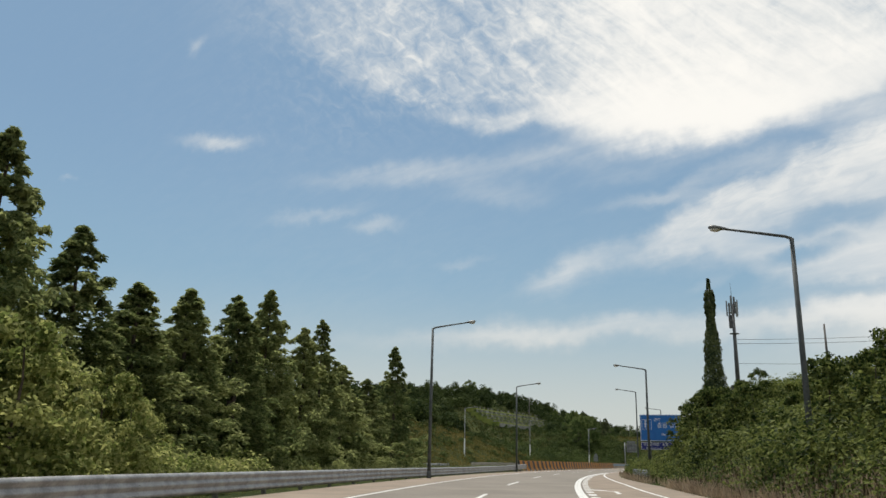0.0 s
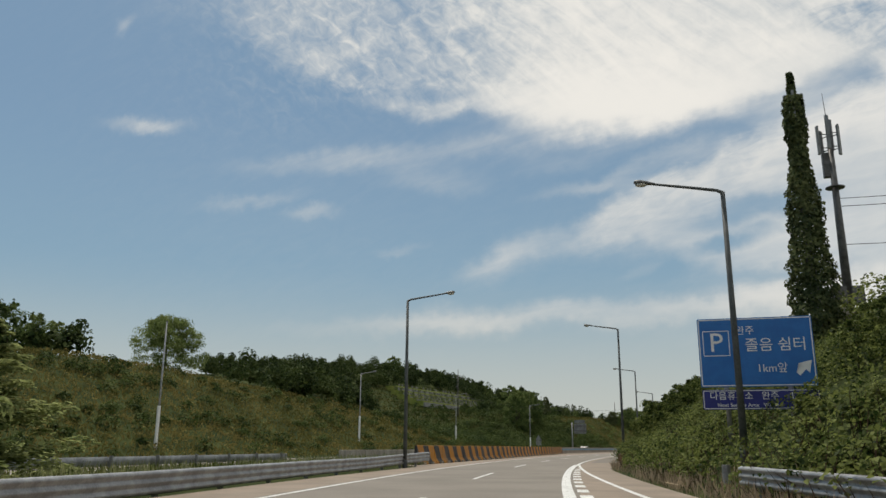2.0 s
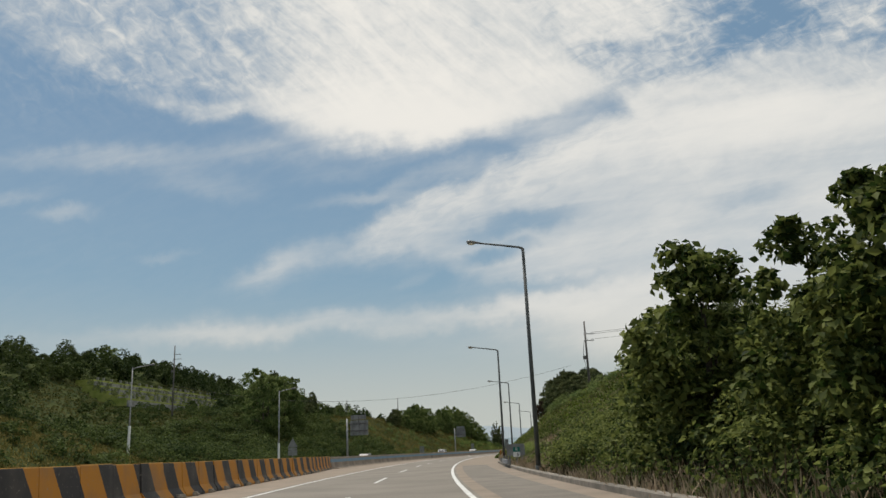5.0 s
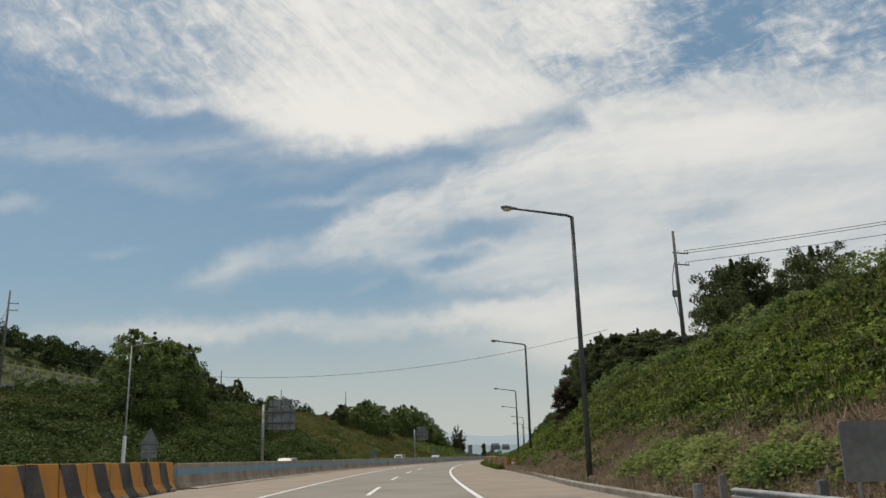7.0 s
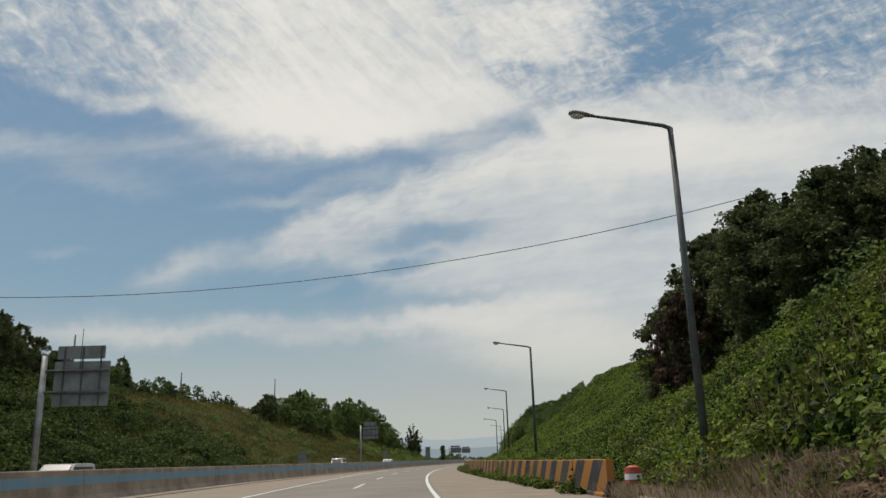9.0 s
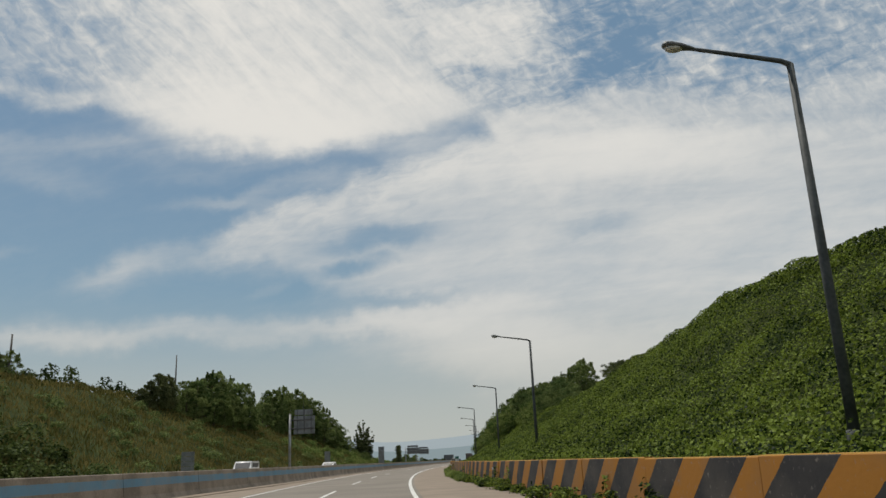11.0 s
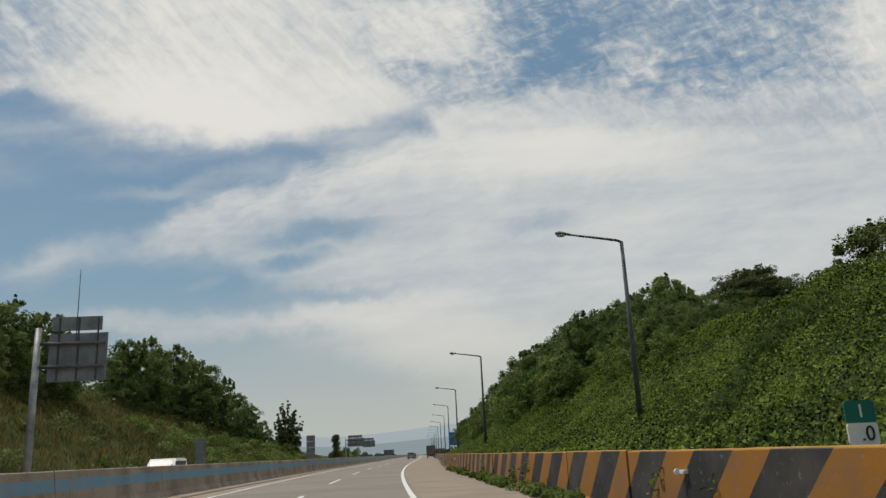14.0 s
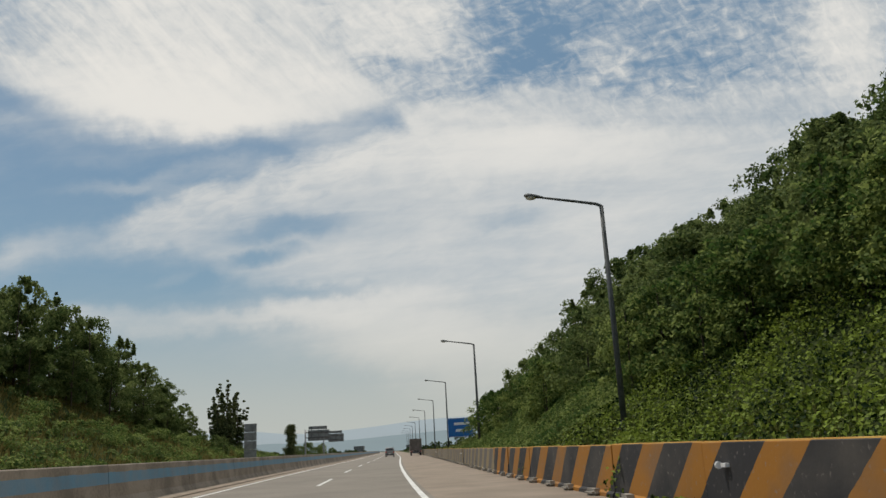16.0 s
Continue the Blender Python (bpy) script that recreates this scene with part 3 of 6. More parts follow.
def leaf_mesh(name, pts, normals, sizes, mat, width=0.62, along=None, fold=0.16, jitter=0.45):
    """Many small folded leaves as one mesh: four corners and two triangles each."""
    n = len(pts)
    nrm = normals + RNG.normal(0, jitter, (n, 3))
    nrm /= np.linalg.norm(nrm, axis=1)[:, None] + 1e-9
    ref = RNG.normal(0, 1, (n, 3)) if along is None else along + RNG.normal(0, 0.25, (n, 3))
    t = ref - (ref * nrm).sum(1)[:, None] * nrm
    t /= np.linalg.norm(t, axis=1)[:, None] + 1e-9
    b = np.cross(nrm, t)
    L = sizes[:, None]
    v = np.empty((n, 4, 3))
    v[:, 0] = pts - t * L * 0.5
    v[:, 1] = pts + b * L * width * 0.5 + nrm * L * fold
    v[:, 2] = pts + t * L * 0.5
    v[:, 3] = pts - b * L * width * 0.5 + nrm * L * fold
    idx = np.arange(n)[:, None] * 4
    tris = np.concatenate([idx + (0, 1, 2), idx + (0, 2, 3)], axis=1).reshape(-1)
    me = bpy.data.meshes.new(name)
    me.vertices.add(n * 4)
    me.vertices.foreach_set("co", v.reshape(-1))
    me.loops.add(n * 6)
    me.loops.foreach_set("vertex_index", tris.astype(np.int32))
    me.polygons.add(n * 2)
    me.polygons.foreach_set("loop_start", np.arange(0, n * 6, 3, dtype=np.int32))
    me.update(calc_edges=True)
    me.materials.append(mat)
    return me


def shell_points(centres, radii, count, squash=0.85, inner=0.55, down=0.35):
    """Points on the outer part of many blobs, with their outward normals."""
    c = np.repeat(centres, count, axis=0)
    r = np.repeat(radii, count)
    u = RNG.normal(0, 1, (len(c), 3))
    u /= np.linalg.norm(u, axis=1)[:, None]
    u[:, 2] = np.where(u[:, 2] < -down, -u[:, 2], u[:, 2])
    k = r * (inner + (1 - inner) * RNG.random(len(c)) ** 0.5) * (1 + 0.22 * np.sin(u[:, 0] * 5 + c[:, 0]) * np.sin(u[:, 1] * 5 + c[:, 1]))
    p = c + u * k[:, None] * np.array([1, 1, squash])
    return p, u


# ---------------------------------------------------------------- ground and road
def build_ground():
    ss = np.concatenate([np.arange(-150, 640, 3.0), np.arange(640, 1500, 40)])
    dd = np.concatenate([np.arange(-270, -120, 15.0), np.arange(-120, -36, 4.0), np.arange(-36, 0, 1.5), np.arange(0, 30, 0.75), np.arange(30, 60, 3.0), np.arange(60, 211, 15.0)])
    S, D = np.meshgrid(ss, dd, indexing="ij")
    X, Y = at(S, D)
    Z = height(S, D)
    ns, nd = S.shape
    verts = np.stack([X, Y, Z], -1).reshape(-1, 3).tolist()
    faces = [(i * nd + k, i * nd + k + 1, (i + 1) * nd + k + 1, (i + 1) * nd + k) for i in range(ns - 1) for k in range(nd - 1)]
    rim = [i * nd for i in range(ns)] + [(ns - 1) * nd + k for k in range(1, nd)] + [i * nd + nd - 1 for i in range(ns - 2, -1, -1)] + [k for k in range(nd - 2, 0, -1)]
    cx, cy = (float(v) for v in at(600.0, 0.0))
    first = len(verts)
    for v in rim:
        vx, vy = verts[v][0] - cx, verts[v][1] - cy
        r = math.hypot(vx, vy)
        verts.append((cx + vx / r * 4300, cy + vy / r * 4300, -1.0))
    m = len(rim)
    for k in range(m):
        a, b = rim[k], rim[(k + 1) % m]
        faces.append((b, a, first + k, first + (k + 1) % m))
    ob = mesh_object("ground", verts, faces, M["soil"], None, "", True)
    return tagged(ob, "weedy green and brown earth banks beside the road", "ground", kind="structure")


ground = build_ground()
ALONG = np.concatenate([np.arange(-150, 640, 4.0), np.arange(640, 1450, 30)])
road = tagged(ribbon("road", ALONG, -7.95, 0.25, 0.0, M["asphalt"], cols=6), "worn grey two-lane highway carriageway", "road", kind="structure")
GUARD_L = table((-160, -11.6), (40, -10.9), (80, -10.5), (108, -10.0))
tagged(ribbon("pavement_left", ALONG, np.where(ALONG < 106, GUARD_L(ALONG) + 0.25, MEDIAN(ALONG) - 0.6), -7.95, 0.0, M["shoulder"], cols=2), "tan concrete left shoulder", "pavement", kind="structure")
tagged(ribbon("pavement_right", ALONG, 0.25, PAVE(ALONG), 0.0, M["shoulder"], cols=2), "tan concrete right shoulder", "pavement", kind="structure")
tagged(ribbon("road_opposite", ALONG, OPP_OUT(ALONG), OPP_IN(ALONG), 0.0, M["asphalt"], cols=4), "grey carriageway for oncoming traffic", "road", kind="structure")
patch_s = np.arange(121, 200, 3.0)
tagged(ribbon("pavement_patch", patch_s, 0.75, np.minimum(PAVE(patch_s) - 0.35, 2.9), 0.004, M["dark_asphalt"]), "darker asphalt strip on the shoulder", "pavement", kind="structure")


def marking(name, s, dl, dr, label):
    return tagged(ribbon(name, s, dl, dr, 0.009, M["line"]), label, "road marking", kind="structure")


marking("road_line_right", ALONG, -0.09, 0.09, "solid white edge line")
marking("road_line_left", ALONG, -7.78, -7.6, "solid white edge line")
marking("road_line_opposite", ALONG, OPP_IN(ALONG) - 1.0, OPP_IN(ALONG) - 0.85, "solid white edge line of the far carriageway")
thick_s = np.arange(-140, 113, 4.0)
marking("road_line_gore", thick_s, -0.25, -0.094, "broad white lane line beside a merging lane")
RAMP = table((-160, 4.0), (20, 3.5), (45, 2.95), (52, 2.85), (73, 1.9), (92, 0.95), (105, 0.4), (114, 0.08))
ramp_s = np.arange(-140, 114, 3.0)
marking("road_line_ramp", ramp_s, RAMP(ramp_s) - 0.09, RAMP(ramp_s) + 0.09, "white edge line of the merging lane")
for k in range(-7, 62):
    s0 = 23.55 + 20 * k
    tagged(ribbon("lane_dash", np.linspace(s0, s0 + 8, 5), -3.855, -3.695, 0.009, M["line"]), "white dash of the lane line", "road marking", "lane dashes", "structure")
for k in range(0, 56):
    s0 = -60 + 3.0 * k
    if s0 < 102:
        w = min(0.34, max(0.12, float(RAMP(s0)) - 0.35))
        tagged(ribbon("merge_block", np.linspace(s0, s0 + 1.5, 3), 0.2, 0.2 + w, 0.009, M["line"]), "short white block beside the lane line", "road marking", "merge blocks", "structure")


def merge_arrow(s, d):
    """A white turn arrow painted on the merging lane."""
    bm = bmesh.new()
    outline = [(-0.1, -2.4), (0.1, -2.4), (0.1, 0.4), (-0.55, 1.5), (-0.3, 1.65), (-1.0, 2.5), (-1.15, 1.2), (-0.85, 1.35), (-0.1, 0.3)]
    vs = [bm.verts.new((a, b, 0)) for a, b in outline]
    bm.faces.new(vs)
    bmesh.ops.triangulate(bm, faces=bm.faces[:])
    ob = part("road_arrow", bm, M["line"])
    ob.matrix_world = local(s, d, 0.009)
    tagged(ob, "white merge arrow painted on the ramp lane", "road marking", kind="structure")


merge_arrow(38, 1.6)

# kerb along the right pavement
kerb_s = np.arange(112, 247, 3.0)
kerb = extrude_along("kerb", kerb_s, PAVE(kerb_s), [(0, -0.1), (0, 0.16), (0.03, 0.19), (0.28, 0.19), (0.3, 0.15), (0.3, -0.1)], M["kerb"])
tagged(kerb, "pale concrete kerb along the shoulder", "kerb", kind="structure")

# ---------------------------------------------------------------- barriers
JERSEY = [(0.30, 0.0), (0.30, 0.08), (0.13, 0.33), (0.08, 1.0), (0.07, 1.13), (0.05, 1.15), (-0.05, 1.15), (-0.07, 1.13), (-0.08, 1.0), (-0.13, 0.33), (-0.30, 0.08), (-0.30, 0.0)]


SLAB = [(0.17, 0.0), (0.17, 0.09), (0.12, 0.14), (0.115, 1.13), (0.10, 1.15), (-0.10, 1.15), (-0.115, 1.13), (-0.12, 0.14), (-0.17, 0.09), (-0.17, 0.0)]


def scaled(profile, k):
    return [(a, b * k) for a, b in profile]


def barrier_run(start, end, length, gap, offset, k, mats, label, group, side, footed=None):
    """Concrete barrier blocks one after another, each with its painted top edge and feet."""
    foot = None
    for i in range(int((end - start) / length)):
        a = start + i * length
        pts = np.linspace(a + gap / 2, a + length - gap / 2, 4)
        jitter, kk = random.uniform(-0.025, 0.025), k * random.uniform(0.985, 1.01)
        worn = a > 425 and side < 0
        holder = empty("concrete_barrier", local(a + length / 2, float(offset(a + length / 2)) + jitter), label if not worn else "weathered concrete road barrier block with faded stripes", "barrier", group)
        inv = holder.matrix_world.inverted()
        block = extrude_along("block", pts, offset(pts) + jitter, scaled(SLAB if side < 0 else JERSEY, kk), mats[1] if worn else mats[0])
        top = 1.15 * kk
        w = 0.112 if side < 0 else 0.067
        edge = extrude_along("top_edge", pts, offset(pts) + jitter, [(w - 0.004, top - 0.012), (w - 0.012, top + 0.006), (0.012 - w, top + 0.006), (0.004 - w, top - 0.012)], M["yellow"], None, "worn yellow painted edge")
        kids = [block, edge]
        if footed and footed[0] <= a <= footed[1]:
            for q in (a + length * 0.25, a + length * 0.75) if length > 4 else (a + length * 0.5,):
                if foot is None:
                    foot = part("foot", box(0.30, 0.55, 0.18, pose(0, 0, 0.07), 0.07), M["concrete"], None, "rough lump of concrete")
                    f = foot
                else:
                    f = new("foot", foot.data)
                    f["label"] = "rough lump of concrete"
                f.matrix_world = local(q + random.uniform(-0.2, 0.2), float(offset(q)) + side * (0.22 if side < 0 else 0.36), 0.0, random.uniform(-14, 14))
                kids.append(f)
        for o in kids:
            o.parent, o.matrix_parent_inverse = holder, inv


barrier_run(247.2, 700, 5.0, 0.05, lambda q: PAVE(q) + 0.1, 0.99, (M["stripe_right"], M["stripe_faded"]), "concrete road barrier block painted in worn yellow and black stripes", "barrier blocks beside the slope", -1, (378, 520))
barrier_run(107.0, 214.5, 2.55, 0.07, lambda q: MEDIAN(q), 1.18, (M["stripe_left"], M["stripe_left"]), "concrete median barrier block in yellow and black stripes", "barrier blocks in the median", 1, (100, 220))

WALL = [(0.34, 0.0), (0.34, 0.10), (0.20, 0.32), (0.10, 1.26), (0.07, 1.29), (-0.07, 1.29), (-0.10, 1.26), (-0.20, 0.32), (-0.34, 0.10), (-0.34, 0.0)]
for i in range(int((900 - 215) / 10)):
    a = 215 + i * 10
    pts = np.linspace(a + 0.03, a + 9.97, 5)
    ob = extrude_along("median_wall", pts, MEDIAN(pts), scaled(WALL, random.uniform(0.995, 1.005)), M["median"])
    tagged(ob, "concrete median wall with a faded blue band", "barrier", "median wall sections")

gutter_s = np.arange(216, 700, 4.0)
gutter = extrude_along("kerb_median", gutter_s, MEDIAN(gutter_s), [(0.36, -0.05), (0.37, 0.10), (0.86, 0.065), (0.92, 0.04), (0.93, -0.05)], M["shoulder"])
tagged(gutter, "low tan concrete gutter at the median wall's foot", "kerb", kind="structure")

BEAM = [(0.00, 0.36), (0.05, 0.38), (0.085, 0.42), (0.085, 0.46), (0.02, 0.51), (0.02, 0.54), (0.085, 0.59), (0.085, 0.63), (0.02, 0.68), (0.02, 0.71), (0.085, 0.76), (0.085, 0.80), (0.04, 0.835), (0.0, 0.85), (-0.012, 0.84), (-0.012, 0.37)]


def guard_rail(start, end, offset, side, label, z=0.0, lift=1.0, deep=1.0):
    """Corrugated steel rail on posts with spacers."""
    holder = empty("guard_rail", local(start, float(offset(start))), label, "guard rail")
    inv = holder.matrix_world.inverted()
    pts = np.arange(start, end + 0.1, 2.0)
    rise = z if callable(z) else (lambda q: np.asarray(q) * 0 + z)
    rail = extrude_along("rail", pts, offset(pts), [(a, (0.85 - (0.85 - b) * deep) * lift) for a, b in BEAM], M["galvanised"], None, "", rise(pts), side, True)
    rail.parent, rail.matrix_parent_inverse = holder, inv
    post = None
    for q in np.arange(start + 1, end, 4.0):
        m = local(float(q), float(offset(q)) - side * 0.16, float(rise(q)))
        if post is None:
            post = part("post", box(0.14, 0.14, 0.85, pose(0, 0, 0.36), 0.01), M["rail_back"])
            p = post
        else:
            p = new("post", post.data)
        p.matrix_world = m
        p.parent, p.matrix_parent_inverse = holder, inv
    for q, shift in ((start, -0.12), (end, 0.12)):
        e = part("end_piece", tube([(0, 0, 0.36 * lift), (0, 0, 0.85 * lift)], 0.11, 10), M["galvanised"])
        e.matrix_world = local(float(q) + shift, float(offset(q)), float(rise(q)))
        e.parent, e.matrix_parent_inverse = holder, inv
    return holder


guard_rail(-130, 106, GUARD_L, 1, "galvanised steel guard rail along the grassy median", table((16, -0.08), (30, -0.14), (70, -0.22), (92, -0.14), (106, 0.06)), 1.0, 1.22)
guard_rail(-120, 106, table((-160, -21.8), (110, -20.6)), -1, "galvanised guard rail of the far carriageway", 0.0, 0.85)
far_edge = table((116, -20.0), (160, -18.6), (212, -14.9))
for i in range(16):
    pts = np.linspace(116.05 + 6 * i, 121.95 + 6 * i, 4)
    ob = extrude_along("far_median_wall", pts, far_edge(pts), [(0.24, 0.0), (0.22, 0.1), (0.11, 0.3), (0.09, 0.92), (0.07, 0.95), (-0.07, 0.95), (-0.09, 0.92), (-0.11, 0.3), (-0.22, 0.1), (-0.24, 0.0)], M["concrete"])
    tagged(ob, "pale weathered concrete wall beyond the median grass", "barrier", "wall sections beyond the median")
guard_rail(62.5, 73.8, lambda q: PAVE(q) + 0.9, -1, "short weathered guard rail among bushes", 0.0, 0.98)
guard_rail(181.3, 191.2, lambda q: PAVE(q) - 0.12, -1, "short weathered guard rail in dry grass", 0.0, 0.68)


# ---------------------------------------------------------------- lamp posts
def lamp_post(s, d, side, z=0.0, group="street lamps on the slope side", label="grey steel street lamp with a long single arm"):
    """side: -1 when the arm points to lower d."""
    zg = float(height(s, d))
    total = 10.49 + z
    holder = empty("street_lamp", local(s, d, zg), label, "street lamp", group)
    top = total - zg
    part("pole", tube([(0, 0, -0.3), (0, 0, top * 0.5), (0, 0, top - 0.05)], [0.125, 0.105, 0.08], 12), M["pole"], holder, smooth=True)
    part("base_collar", tube([(0, 0, -0.2), (0, 0, 0.5), (0, 0, 0.52)], [0.16, 0.16, 0.13], 12), M["pole"], holder, smooth=True)
    part("arm", tube([(0, 0, top - 0.25), (0.03 * side, 0, top - 0.05), (0.22 * side, 0, top + 0.03), (1.2 * side, 0, top + 0.18), (2.45 * side, 0, top + 0.36)], [0.075, 0.075, 0.062, 0.055, 0.045], 8), M["pole"], holder, smooth=True)
    bm = bmesh.new()
    prof = [(2.30, 0.05, 0.05), (2.42, 0.09, 0.07), (2.62, 0.14, 0.10), (2.85, 0.16, 0.12), (3.0, 0.14, 0.10), (3.06, 0.06, 0.05)]
    rings = []
    for a, w, h in prof:
        zc = top + 0.36 + (a - 2.45) * 0.12
        rings.append([bm.verts.new((a * side, math.cos(q * math.pi / 5) * w, zc + (math.sin(q * math.pi / 5) * h if math.sin(q * math.pi / 5) > 0 else math.sin(q * math.pi / 5) * h * 0.45))) for q in range(10)])
    for r0, r1 in zip(rings, rings[1:]):
        for k in range(10):
            bm.faces.new((r0[k], r0[(k + 1) % 10], r1[(k + 1) % 10], r1[k]))
    bm.faces.new(rings[0][::-1])
    bm.faces.new(rings[-1])
    part("lamp_head", bm, M["lamp_head"], holder, smooth=True)
    bl = bmesh.new()
    bmesh.ops.create_uvsphere(bl, u_segments=12, v_segments=8, radius=1)
    bmesh.ops.transform(bl, matrix=Matrix.Translation((2.8 * side, 0, top + 0.355)) @ Matrix.Diagonal((0.22, 0.125, 0.10, 1)), verts=bl.verts)
    part("lens", bl, M["lens"], holder, "yellowed clear lamp bowl", True)
    return holder


LAMPS = [(30.3, 8.0, -0.65), (78.5, 5.72, -0.35), (124.2, 3.53, 1.38), (166.8, 4.31, 1.39), (206.3, 4.87, 0.73), (243.8, 7.0, 0.32), (286.4, 8.72, -0.44), (332.1, 9.79, -0.24), (376.0, 10.27, -0.17), (418.7, 7.86, -0.21), (462.0, 7.21, -0.03), (505.4, 7.02, 0.05)]
for s, d, z in LAMPS:
    lamp_post(s, d, -1, z)
for k in range(1, 9):
    lamp_post(LAMPS[-1][0] + 43.0 * k, 7.0, -1, 0.0)
for s, d, z in ((53.7, -10.03, -0.25), (99.1, -10.03, -0.12), (8.0, -10.6, -0.2)):
    if s > 20:
        lamp_post(s, d, 1, z, "street lamps in the median")


# ---------------------------------------------------------------- plants
def stuff(name, me, label, category="plants"):
    return tagged(new(name, me), label, category, kind="stuff")


def on_slope(s, d, lift=0.0):
    x, y = at(s, d)
    return np.stack([x, y, height(s, d) + lift], -1)


def bushes(name, n, s_range, d_off, toe, r_range, leaves, size, mat, label, squash=0.8, sink=0.25):
    s = RNG.uniform(*s_range, n)
    d = toe(s) + RNG.uniform(*d_off, n)
    r = RNG.uniform(*r_range, n)
    r = np.where((s > 60) & (s < 83) & (d > 4.5) & (d < 9.8), np.minimum(r, 0.5), r)
    c = on_slope(s, d, 0) + np.stack([np.zeros(n), np.zeros(n), r * squash * (1 - sink) * 0.6], -1)
    p, u = shell_points(c, r, leaves, squash)
    return stuff(name, leaf_mesh(name, p, u * 0.6 + np.array([0, 0, 0.6]), RNG.uniform(0.7, 1.3, len(p)) * size, mat), label)


def lumps(x, y, cell):
    """Rounded tussocks on a jittered grid: height 0 to 1 and the lean of the surface."""
    gx, gy = np.floor(x / cell), np.floor(y / cell)
    best, bx, by = np.full(len(x), 9.0), np.zeros(len(x)), np.zeros(len(x))
    for i in (-1, 0, 1):
        for j in (-1, 0, 1):
            cx, cy = gx + i, gy + j
            h1 = np.modf(np.abs(np.sin(cx * 12.99 + cy * 78.23) * 43758.5))[0]
            h2 = np.modf(np.abs(np.sin(cx * 39.35 + cy * 11.14) * 24634.6))[0]
            dx, dy = x / cell - cx - h1, y / cell - cy - h2
            q = dx * dx + dy * dy
            near = q < best
            best, bx, by = np.where(near, q, best), np.where(near, dx, bx), np.where(near, dy, by)
    return np.sqrt(np.clip(1 - best / 0.85, 0, 1)), bx, by


def carpet(name, n, s_range, d_lo, d_hi, size, mat, label, lift=0.35, width=0.75):
    """Vine leaves lying over a slope in soft swells."""
    s = RNG.uniform(*s_range, n)
    d = d_lo(s) + (d_hi(s) - d_lo(s)) * RNG.random(n)
    p = on_slope(s, d)
    big, ax, ay = lumps(p[:, 0], p[:, 1], 2.3)
    small, cx, cy = lumps(p[:, 0] + 3.1, p[:, 1] - 1.7, 0.85)
    swell = 0.15 + 0.6 * big + 0.8 * small + 0.3 * bumps(p[:, 0] * 2.2, p[:, 1] * 2.2)
    p[:, 2] += lift * (swell - 0.35) * (1 - 0.9 * RNG.random(n) ** 1.7)
    th = np.interp(s, SG, TH)
    sgn = np.where(d > 0, -1.0, 1.0)
    nrm = np.stack([np.cos(th) * sgn * 0.45 + 0.5 * ax + 0.5 * cx, np.sin(th) * sgn * 0.45 + 0.5 * ay + 0.5 * cy, np.full(n, 0.8)], -1)
    return stuff(name, leaf_mesh(name, p, nrm, RNG.uniform(0.65, 1.35, n) * size, mat, width, jitter=0.6), label)


def blades(name, n, s_range, d_lo, d_hi, tall, mat, label, lean=0.35, wide=0.03, patchy=0.0):
    """Grass blades: thin upright leaves."""
    s = RNG.uniform(*s_range, n)
    d = d_lo(s) + (d_hi(s) - d_lo(s)) * RNG.random(n)
    p = on_slope(s, d)
    if patchy:
        keep = bumps(p[:, 0] * 0.9, p[:, 1] * 0.9) + RNG.normal(0, 0.3, n) > patchy - 0.5
        s, d, p = s[keep], d[keep], p[keep]
        n = len(s)
    L = tall * RNG.uniform(0.5, 1.3, n)
    up = np.stack([RNG.normal(0, lean, n), RNG.normal(0, lean, n), np.ones(n)], -1)
    up /= np.linalg.norm(up, axis=1)[:, None]
    p = p + up * L[:, None] * 0.48
    nrm = RNG.normal(0, 1, (n, 3)) * np.array([1, 1, 0.1])
    me = leaf_mesh(name, p, nrm * 3, L, mat, wide / tall, up * 6, 0.03)
    return stuff(name, me, label, "grass")


